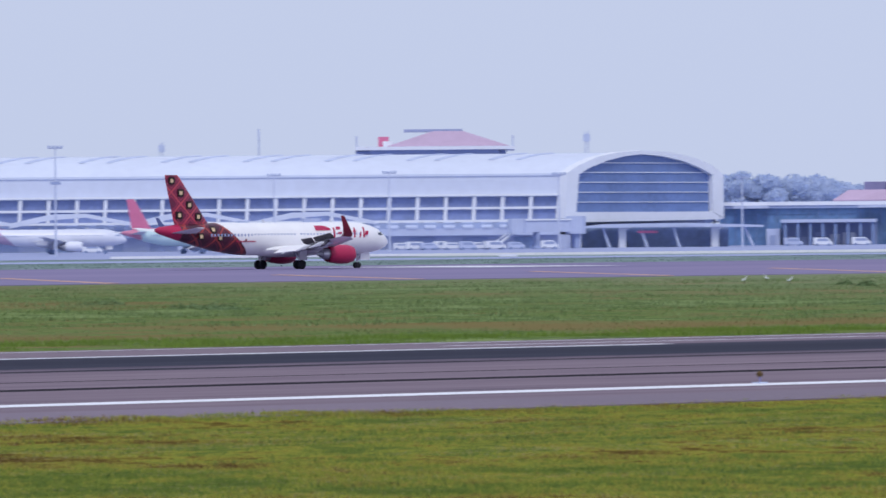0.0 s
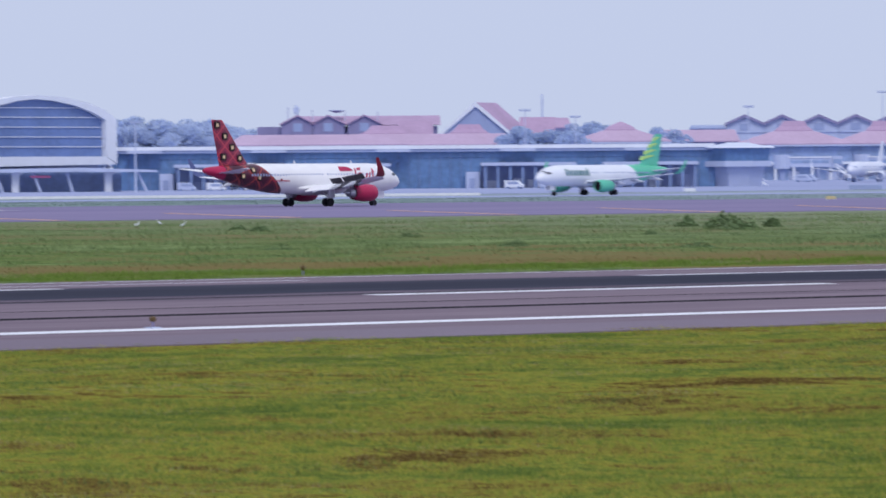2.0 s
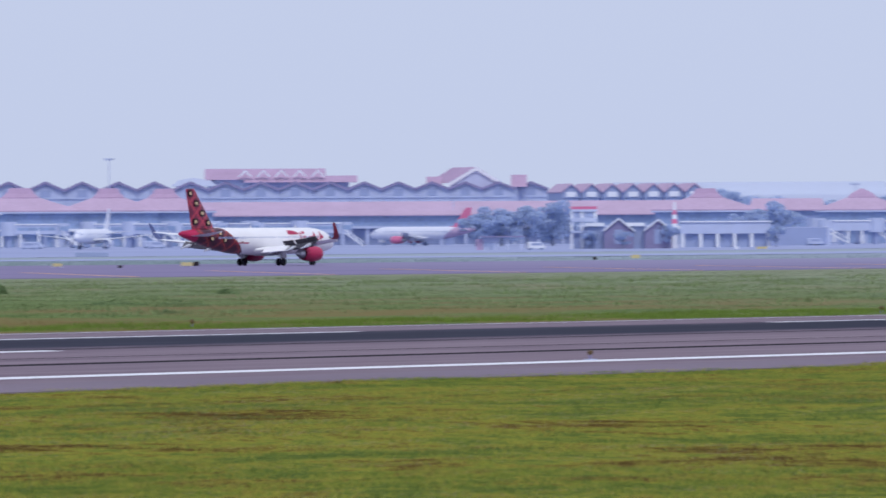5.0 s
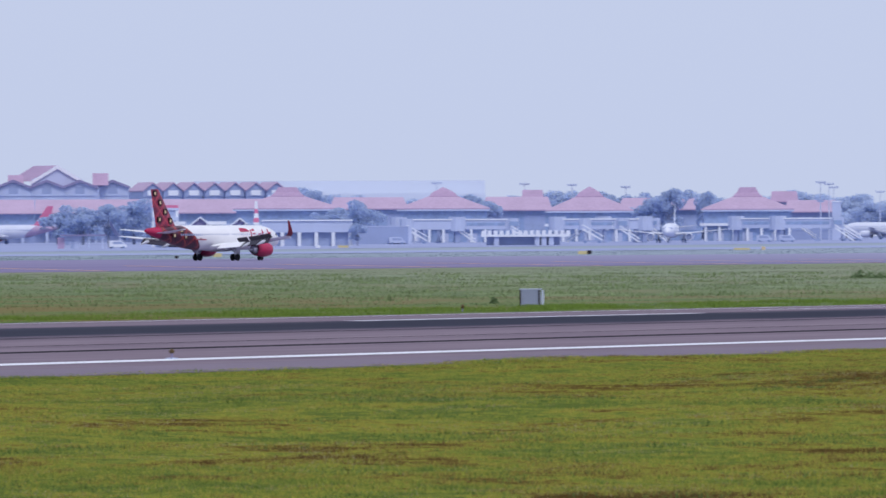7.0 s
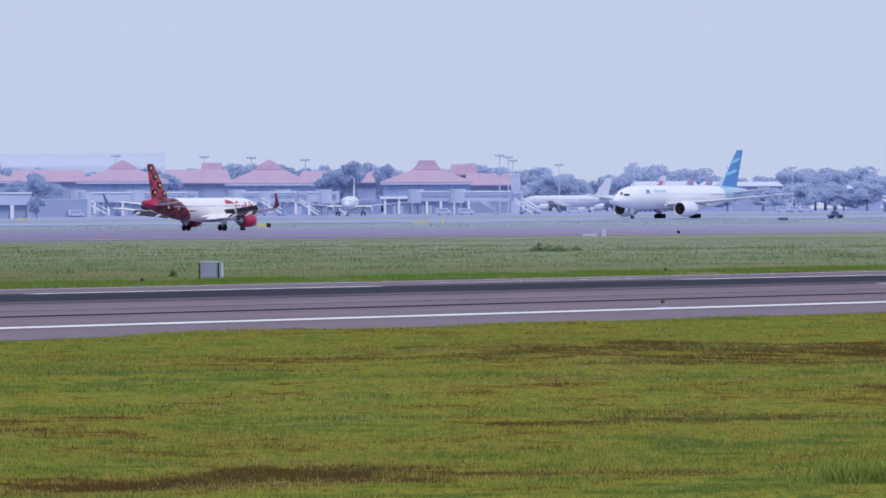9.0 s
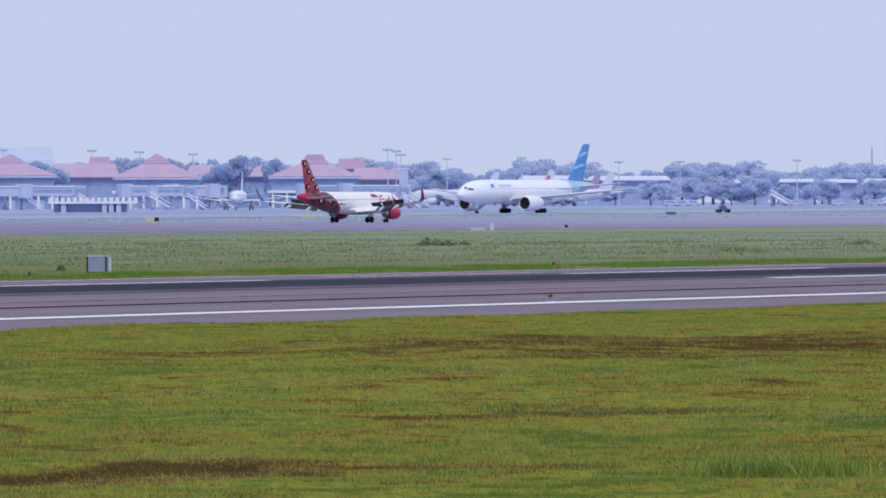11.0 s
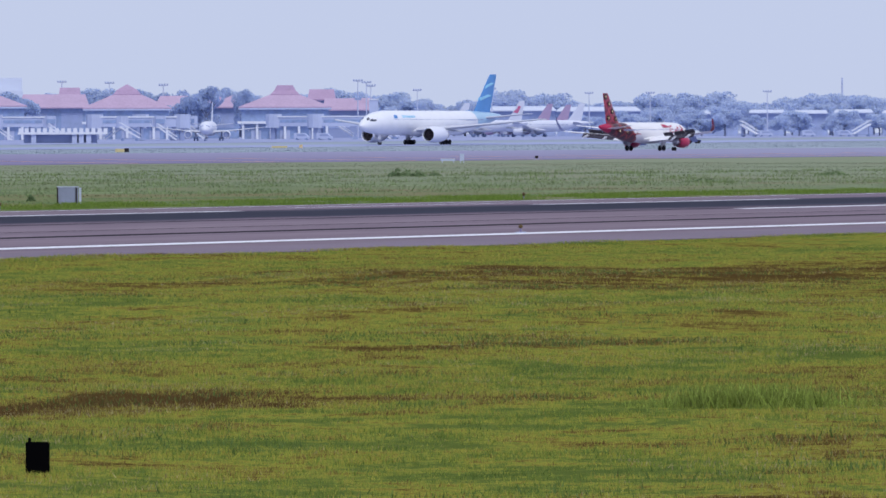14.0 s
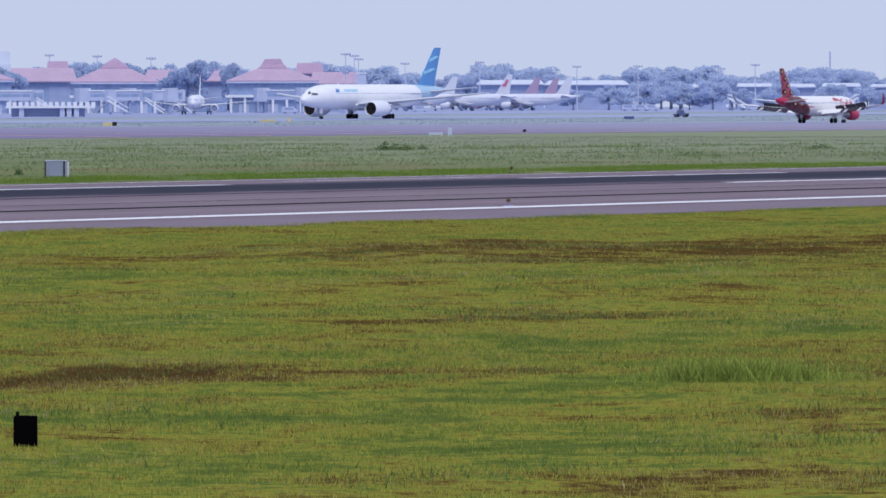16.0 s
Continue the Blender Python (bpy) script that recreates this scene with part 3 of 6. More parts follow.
def airliner(name, label, m, skin, fin_mat, engine_mat, tip_mat, kx=1.0, kr=1.0, fin_top=11.76, span=1.0, bogie=1, flaps=False, sharklet=True, group=""):
    """A twin-jet: x forward from the main gear, y to its left, z up from the wheels' foot. kx, kr scale the body's length and girth."""
    root = thing(name, m, label, "airplane", group)
    # haze on parked jets is painted: dark tyres, fans and windscreens go pale
    hazed = group == "parked airliners"
    tyre, dark_face, screen = (M_SLATE, M_GREYBLUE, M_GREYBLUE) if hazed else (M_TYRE, M_BLACKP, M_COCKPIT)
    nose, zc, R = 17.7 * kx, 3.8 * (1 + (kr - 1) * 0.9), 2.0 * kr
    X = lambda s: nose - s * kx
    bm = bmesh.new()
    loft(bm, [ring_x(X(s), 0, zc + h * kr, r * kr, r * kr * 1.02, 24) for s, h, r in HULL])
    smooth(part("fuselage", bm, skin, root))
    # wing box fairing
    bm = bmesh.new()
    loft(bm, [ring_x(X(s), 0, zc - 1.35 * kr, ry * kr, rz * kr, 16) for s, ry, rz in ((10.6, 0.3, 0.1), (12, 1.75, 0.75), (15, 2.15, 0.95), (18.5, 2.15, 0.95), (21, 1.7, 0.75), (23, 0.4, 0.1))])
    smooth(part("belly_fairing", bm, skin, root))

    def foil(pts):
        return [[(x + fx * c, y, z + fz * t * c) for fx, fz in FOIL] for y, x, c, z, t in pts]

    zw = zc - 1.25 * kr
    for side in (1, -1):
        sec = [(1.2 * kr, X(11.9), 7.4 * kx, zw, 0.13), (6.4 * span, X(14.7), 4.0 * kx, zw + 0.42 * span, 0.12), (16.9 * span, X(20.3), 1.7 * kx, zw + 1.5 * span, 0.1)]
        bm = bmesh.new()
        loft(bm, foil([(side * y, x, c, z, t) for y, x, c, z, t in sec]))
        w = smooth(part("wing", bm, M_WING if skin is not SK_BATIK else M_SKIN, root, "pale swept wing"))
        zt = zw + 1.5 * span
        if sharklet:
            bm = bmesh.new()
            loft(bm, foil([(side * 16.9 * span, X(20.3), 1.7 * kx, zt, 0.09), (side * 17.5 * span, X(20.75), 1.5 * kx, zt + 0.35, 0.09),
                           (side * 17.8 * span, X(21.4), 1.1 * kx, zt + 1.1, 0.09), (side * 18.05 * span, X(22.5), 0.55 * kx, zt + 2.5, 0.09)]))
            smooth(part("winglet", bm, tip_mat if side < 0 or tip_mat is not M_MAROON else M_NAVY, w, "upswept winglet"))
        if flaps:
            for fy0, fs0, fc0, fy1, fs1, fc1 in ((2.2, 18.95, 1.7, 6.2, 18.5, 1.5), (6.5, 18.5, 1.45, 12.8, 20.3, 0.95)):
                z0, z1 = zw + 0.42 * (fy0 - 1.2) / 5.2, zw + 0.42 + 1.08 * (fy1 - 6.4) / 10.5
                bm = bmesh.new()
                loft(bm, [[(X(fs) + 0.1, side * fy, z + 0.05), (X(fs) - 0.1, side * fy, z + 0.16), (X(fs) - fc, side * fy, z - 0.62), (X(fs) - fc * 0.9, side * fy, z - 0.74)]
                          for fy, fs, fc, z in ((fy0, fs0, fc0, z0), (fy1, fs1, fc1, z1))])
                part("flap", bm, M_SKIN if fy0 < 5 else M_FLAP, w, "lowered flap")
            for fy0, fy1, fs0, fs1 in ((4.2, 6.2, 17.0, 17.0), (6.6, 9.4, 17.1, 18.0), (9.5, 12.2, 18.0, 19.0)):
                za, zb = zw + 0.42 * min(1, (fy0 - 1.2) / 5.2) + max(0, fy0 - 6.4) * 0.103, zw + 0.42 + max(0, fy1 - 6.4) * 0.103
                bm = bmesh.new()
                loft(bm, [[(X(fs), side * fy, z + 0.26), (X(fs) - 0.75, side * fy, z + 0.95), (X(fs) - 0.8, side * fy, z + 0.9), (X(fs) - 0.1, side * fy, z + 0.2)]
                          for fy, fs, z in ((fy0, fs0, za), (fy1, fs1, zb))])
                part("spoiler", bm, M_FLAP, w, "raised dark spoiler panel")
            bm = bmesh.new()
            loft(bm, [[(X(s) + 0.45, side * y, z - 0.28), (X(s) + 0.5, side * y, z - 0.18), (X(s) + 0.02, side * y, z + 0.12), (X(s) - 0.1, side * y, z + 0.02)]
                      for y, s, z in ((3.0, 12.95, zw + 0.15), (16.3, 20.0, zw + 1.42))])
            part("slat", bm, M_SKIN, w, "drooped leading edge slat")
        for fy in (4.0, 8.0, 11.8):
            s0 = 15.8 + fy * 0.27
            zf = zw + 0.42 * min(fy, 6.4) / 6.4 + max(0, fy - 6.4) * 0.103 - 0.3
            bm = bmesh.new()
            loft(bm, [ring_x(X(s0 + ds), side * fy * span, zf - dz, r, r * 1.3, 8) for ds, dz, r in ((0, 0, 0.04), (0.8, 0.05, 0.2), (2.2, 0.12, 0.22), (4.0, 0.3 + (0.3 if flaps else 0), 0.04))])
            smooth(part("flap_fairing", bm, M_WING, w))
        # engine
        ey, ez = side * 5.75 * span * (1 if kr < 1.2 else 0.86), zc - 1.98 * kr
        er = 1.06 * kr * (1.0 if kr < 1.2 else 1.12)
        bm = bmesh.new()
        e0 = 1.2 if kr < 1.2 else 0.0
        prof = [(e0 + a, b) for a, b in ((9.85, 0.86), (9.72, 0.93), (9.85, 1.0), (10.6, 1.12), (11.8, 1.14), (13.0, 1.02), (13.7, 0.86), (13.65, 0.78))]
        loft(bm, [ring_x(X(s), ey, ez, er * r, er * r, 20) for s, r in prof], caps=False)
        nac = smooth(part("engine", bm, engine_mat, root, "nacelle under the wing"))
        bm = bmesh.new()
        loft(bm, [ring_x(X(s), ey, ez, er * r, er * r, 20) for s, r in ((e0 + 10.25, 0.86), (e0 + 10.3, 0.3), (e0 + 9.95, 0.04))], caps=True)
        part("fan", bm, dark_face, nac, "dark fan face")
        bm = bmesh.new()
        loft(bm, [ring_x(X(s), ey, ez, er * r, er * r, 16) for s, r in ((e0 + 12.8, 0.72), (e0 + 13.6, 0.7), (e0 + 14.6, 0.5), (e0 + 14.55, 0.36), (e0 + 15.4, 0.08))])
        smooth(part("exhaust", bm, M_METAL, nac, "bare metal exhaust cone"))
        bm = bmesh.new()
        loft(bm, [[(X(s), ey + dy, z) for dy in (-0.2, 0.2)] + [(X(s), ey + dy, z2) for dy in (0.2, -0.2)]
                  for s, z, z2 in ((e0 + 10.9, ez + er * 0.95, ez + er * 1.12), (e0 + 12.8, ez + er * 0.85, zw + 0.55 * span), (16.6, zw - 0.05, zw + 0.5 * span))])
        part("pylon", bm, skin if skin is not SK_BATIK else M_SKIN, nac)
        # tailplane
        bm = bmesh.new()
        loft(bm, foil([(side * 0.5 * kr, X(31.4), 4.3 * kx, zc + 0.78 * kr, 0.09), (side * 6.2 * span, X(34.9), 1.5 * kx, zc + 0.78 * kr + 0.62 * span, 0.08)]))
        smooth(part("tailplane", bm, M_WING if skin is not SK_BATIK else M_SKIN, root))
        # main gear
        gy = side * 3.8 * (1 + (kr - 1) * 0.75)
        bm = bmesh.new()
        tube(bm, (0, gy, 0.55), (0.1, gy, zw + 0.1), 0.14 * kr)
        tube(bm, (0, gy, 1.2), (0.1, gy * 0.55, zw), 0.08 * kr)
        leg = part("main_gear_leg", bm, M_METAL, root)
        rw = 0.58 * (1 + (kr - 1) * 0.25)
        for b in range(bogie):
            bx = (b - (bogie - 1) / 2) * 1.47
            for dy in (-0.46, 0.46):
                bm = bmesh.new()
                loft(bm, [[(bx + r * math.cos(i * math.pi / 9), gy + dy + o, rw + r * math.sin(i * math.pi / 9)) for i in range(18)]
                          for o, r in ((-0.22, rw * 0.55), (-0.22, rw * 0.86), (-0.12, rw), (0.12, rw), (0.22, rw * 0.86), (0.22, rw * 0.55))])
                smooth(part("wheel", bm, tyre, leg, "black tyre"))
        bm = B((-0.1 * kr, 1.0 * kr, gy - 0.05 + side * 0.25, gy + 0.05 + side * 0.25, 1.1, zw - 0.15))
        part("gear_door", bm, skin if skin is not SK_BATIK else M_SKIN, leg)
    # nose gear
    xg = X(5.05)
    bm = bmesh.new()
    tube(bm, (xg, 0, 0.4), (xg + 0.15, 0, zc - 1.6 * kr), 0.1 * kr)
    tube(bm, (xg, 0, 0.9), (xg + 1.1, 0, zc - 1.7 * kr), 0.06 * kr)
    leg = part("nose_gear_leg", bm, M_METAL, root)
    for dy in (-0.27, 0.27):
        bm = bmesh.new()
        loft(bm, [[(xg + r * math.cos(i * math.pi / 8), dy + o, 0.4 + r * math.sin(i * math.pi / 8)) for i in range(16)]
                  for o, r in ((-0.13, 0.2), (-0.12, 0.36), (0, 0.4), (0.12, 0.36), (0.13, 0.2))])
        smooth(part("wheel", bm, tyre, leg, "black tyre"))
    for dy in (-0.45, 0.45):
        part("gear_door", B((xg + 0.2, xg + 1.7, dy - 0.03, dy + 0.03, zc - 2.75 * kr, zc - 1.75 * kr)), M_SKIN, leg)
    # fin with its dorsal fillet
    zr = zc + 1.45 * kr
    bm = bmesh.new()
    rings = []
    for z, s, c, t in ((zr - 0.4, 28.0, 6.6, 0.09), (zr + 0.5, 29.3, 5.4, 0.1), (fin_top - 0.4, 33.7, 2.35, 0.09), (fin_top, 34.1, 1.95, 0.05)):
        c *= 1.0 if kr < 1.2 else 0.85
        rings.append([(X(s if kr < 1.2 else s + 0.8) + fx * c * kx, fz * t * c * kx * 0.8, z) for fx, fz in FOIL])
    loft(bm, rings)
    fin = smooth(part("fin", bm, fin_mat, root, "tall swept fin"))
    bm = bmesh.new()
    loft(bm, [[(X(25.6), 0, zc + 1.85 * kr), (X(25.6), 0.02, zc + 1.85 * kr), (X(25.6), -0.02, zc + 1.84 * kr)],
              [(X(29.3), 0, zr + 0.75 * kr), (X(29.3), 0.22, zr), (X(29.3), -0.22, zr)]])
    part("dorsal_fillet", bm, fin_mat if skin is not SK_BATIK else M_SKIN, fin)
    # cockpit windows and cabin windows
    for side in (1, -1):
        bm = bmesh.new()
        q = 1.0 if kr < 1.2 else 0.85
        for s0, s1, a0, a1 in ((1.15 * q, 1.75 * q, 76, 50), (1.5 * q, 2.15 * q, 46, 30), (1.95 * q, 2.7 * q, 34, 22)):
            def on(s, a):
                for (sa, ha, ra), (sb, hb, rb) in zip(HULL, HULL[1:]):
                    if sa <= s <= sb:
                        k = (s - sa) / (sb - sa)
                        h, r = ha + (hb - ha) * k, (ra + (rb - ra) * k) + 0.03
                        return (X(s), side * r * kr * math.cos(radians(a)), zc + h * kr + r * kr * 1.02 * math.sin(radians(a)))
            f = bm.faces.new([bm.verts.new(on(s, a)) for s, a in ((s0, a1), (s1, a1 - 4), (s1 + 0.12, a0 - 6), (s0 + 0.3, a0))])
        part("cockpit_windows", bm, screen, root, "dark cockpit glazing")
    bm = bmesh.new()
    n = int(46 * kx)
    for side in (1, -1):
        for i in range(n):
            x = X(6.2 + 24.0 * i / (n - 1))
            if 0.40 < i / n < 0.43:
                continue
            y, z = side * (R * 0.963 + 0.015), zc + 0.5 * kr
            box(bm, x - 0.11, x + 0.11, min(y, y - side * 0.1), max(y, y - side * 0.1), z - 0.16, z + 0.16)
    tagged(part("cabin_windows", bm, M_GREYBLUE, root, "row of small cabin windows"), kind="stuff")
    for s in (9.0, 20.0):
        bm = bmesh.new()
        loft(bm, [[(X(s), -0.03, zc + R), (X(s + 0.5), -0.03, zc + R), (X(s + 0.5), 0.03, zc + R), (X(s), 0.03, zc + R)],
                  [(X(s + 0.3), -0.02, zc + R + 0.4), (X(s + 0.55), -0.02, zc + R + 0.4), (X(s + 0.55), 0.02, zc + R + 0.4), (X(s + 0.3), 0.02, zc + R + 0.4)]])
        part("antenna", bm, M_WING, root)
    return root, X, zc, R, fin


def on_side(R, zc, z, side, lift=0.03):
    """The y of the hull's side at height z."""
    return side * (math.sqrt(max(0.05, R * R - ((z - zc) / 1.02) ** 2)) + lift)


def decal(name, parent, material, outline, R, zc, side, label=""):
    """A painted shape on the hull's side: an outline of x, z, wrapped on its curve."""
    bm = bmesh.new()
    if len(outline) == 4:  # an upright stroke, in steps round the curve
        (xa, z0), (xb, _), (xc, z1), (xd, _) = outline
        rows = [(xa + (xd - xa) * k / 6, xb + (xc - xb) * k / 6, z0 + (z1 - z0) * k / 6) for k in range(7)]
        loft(bm, [[(l, on_side(R, zc, z, side), z), (r, on_side(R, zc, z, side), z), (r, on_side(R, zc, z, side, -0.03), z), (l, on_side(R, zc, z, side, -0.03), z)] for l, r, z in rows])
        return part(name, bm, material, parent, label)
    n = len(outline)
    a = [bm.verts.new((x, on_side(R, zc, z, side, 0.07), z)) for x, z in outline]
    b = [bm.verts.new((x, on_side(R, zc, z, side, -0.03), z)) for x, z in outline]
    bm.faces.new(a)
    bm.faces.new(b[::-1])
    for i in range(n):
        bm.faces.new((a[i], b[i], b[(i + 1) % n], a[(i + 1) % n]))
    return part(name, bm, material, parent, label)


def stroke(x, z0, z1, w, lean=0.25):
    return [(x, z0), (x + w, z0), (x + w + lean, z1), (x + lean, z1)]


def red_tail_jet(m):
    root, X, zc, R, fin = airliner("airliner", "white twin-jet airliner with maroon lattice tail and red engines landing",
                                   m, SK_BATIK, SK_FIN, M_RED, M_MAROON, flaps=True)
    bm = bmesh.new()
    loft(bm, [ring_x(X(s), 0, zc + h, r, r * 1.02, 24) for s, h, r in ((34.2, 0.855, 0.96), (35.6, 0.99, 0.71), (37.0, 1.11, 0.45), (37.62, 1.15, 0.22))])
    smooth(part("tail_cone", bm, M_RED, root, "crimson tail cone"))
    # framed squares on the fin: heights and rake follow it
    for z, dx in ((11.05, -0.98), (9.55, 0.40), (8.05, 1.72), (6.78, 0.1), (6.6, 3.1)):
        k = (z - 6.75) / (11.36 - 6.75)
        c = 5.4 - 3.05 * k
        x = X(34.1) + dx
        for side in (1, -1):
            y = side * (0.045 * c + 0.05)
            for r, mat_, o, nm in ((0.45, M_BLACKP, 0.0, "fin_square"), (0.23, M_CREAM, 0.02, "fin_square_centre")):
                bm = B((x - r, x + r, min(y, 0) - (o if side < 0 else 0), max(y, 0) + (o if side > 0 else 0), z - r, z + r))
                part(nm, bm, mat_, fin, "black framed cream square")
    for side in (1, -1):
        # emblem and script as plain shapes
        pts = [(X(13.3), zc + 1.0), (X(10.8), zc + 1.0), (X(10.9), zc + 1.25), (X(11.4), zc + 1.5), (X(12.2), zc + 1.62), (X(13.2), zc + 1.6)]
        decal("emblem", root, M_RED, pts if side < 0 else pts, R, zc, side, "red petal emblem")
        x = X(10.6)
        for i, (dx, z0, z1, w) in enumerate(((0.0, -0.15, 0.95, 0.3), (0.5, 0.75, 1.05, 0.75), (0.55, 0.3, 0.5, 0.7), (0.6, -0.2, 0.0, 0.7), (1.6, -0.05, 0.45, 0.35),
                                             (2.1, -0.05, 0.5, 0.22), (2.6, -0.05, 0.95, 0.25), (2.5, 0.5, 0.65, 0.6), (3.3, -0.05, 0.5, 0.22), (3.8, -0.05, 1.0, 0.25), (4.05, 0.2, 0.6, 0.5))):
            decal("script_stroke", root, M_RED, stroke(x + dx * 1.3, zc + 0.15 + z0 * 1.25, zc + 0.15 + z1 * 1.25, w * 0.9), R, zc, side, "red script stroke")
        for i in range(9):
            xx = X(26.4) + 0.36 * i
            decal("small_script", root, M_RED if i != 4 else M_MAROON, stroke(xx, zc - 0.38, zc - (0.22 if i != 4 else 0.0), 0.26, 0.03), R, zc, side, "small red script bar")
        for z, s in ((zc + 1.2, 29.6), (zc + 0.35, 31.6), (zc + 0.15, 28.7)):
            xx = X(s)
            h = 0.62
            rr = R * (1 - 0.035 * max(0, s - 25))
            for r, mt in ((0.4, M_BLACKP), (0.22, M_CREAM)):
                decal("tail_square", root, mt, [(xx - r, z - r), (xx + r, z - r), (xx + r, z + r), (xx - r, z + r)], rr + 0.02 + (0.4 - r) * 0.15, zc + 0.28, side, "black framed cream square")
    return root


def green_tail_jet(m):
    root, X, zc, R, fin = airliner("airliner", "white twin-jet airliner with green tail and engines taxiing", m, SK_GREEN, M_GREEN, M_GREEN, M_GREEN)
    for i, (z, w) in enumerate(((10.7, 0.5), (9.5, 0.55), (8.3, 0.6), (7.2, 0.6))):
        k = (z - 6.75) / 4.6
        le, c = X(29.3 + 4.4 * k), 5.4 - 3.05 * k
        for side in (1, -1):
            bm = bmesh.new()
            y = side * (0.048 * c + 0.05)
            prof = [(le - 0.05, z - 0.5), (le - c * 0.55, z + 0.15), (le - c * 0.75, z + 0.45), (le - c * 0.5, z + 0.5), (le - 0.35, z + 0.2)]
            prism(bm, prof, min(0, y), max(0, y))
            part("fin_flash", bm, M_LIME, fin, "lime diagonal flash")
    for side in (1, -1):
        for i in range(8):
            decal("lettering_bar", root, M_TEAL, stroke(X(12.9) + 0.85 * i, zc + 0.0, zc + (1.3 if i in (0, 7) else 1.05), 0.55, 0.0), R, zc, side, "dark green lettering bar")
    return root


def blue_tail_jet(m):
    root, X, zc, R, fin = airliner("wide_body_airliner", "large white wide-body jet with blue striped fin taxiing", m, SK_BLUE, M_BLUE, M_SKIN_FAR, M_WING, kx=1.96, kr=1.55,
                                   fin_top=18.5, span=1.84, bogie=3, sharklet=False)
    for i, z in enumerate((15.6, 12.4)):
        k = (z - 9.0) / 9.1
        le, c = X(30.1 + 4.4 * k), (5.4 - 3.05 * k) * 1.96 * 0.85
        for side in (1, -1):
            bm = bmesh.new()
            y = side * (0.042 * c + 0.08)
            prism(bm, [(le + 0.02, z - 0.9), (le - c * 0.9, z + 0.5), (le - c * 0.6, z + 0.75), (le - 0.25, z - 0.1)], min(0, y), max(0, y))
            part("fin_stripe", bm, M_CYAN, fin, "pale blue fin stripe")
    for side in (1, -1):
        for i in range(9):
            decal("lettering_bar", root, M_CYAN, stroke(X(12.0) + 0.75 * i, zc + 1.3, zc + 1.9, 0.5, 0.1), R, zc, side, "pale blue lettering bar")
        decal("emblem", root, M_BLUE, [(X(7.2), zc + 1.1), (X(6.3), zc + 1.5), (X(6.6), zc + 2.0), (X(7.4), zc + 1.7)], R, zc, side, "blue emblem")
    return root


RED_JET = red_tail_jet(pose(543.4, 649, 0.05))
GREEN_JET = green_tail_jet(pose(985, 875, 0.06, 0, 0, 180))
BLUE_JET = blue_tail_jet(pose(1690, 875, 0.5, 0, 0, 180))

# ---- the white vaulted terminal ----
VAULT = [(0, 13.6), (0, 18.8), (3, 20.6), (8, 22.5), (14, 23.6), (20, 24.0), (27, 23.6), (34, 22.2), (39, 20.3), (42, 18.6)]


def vault_top(y):
    for (a, za), (b, zb) in zip(VAULT[1:], VAULT[2:]):
        if a <= y <= b:
            return za + (zb - za) * (y - a) / (b - a)
    return 17.6


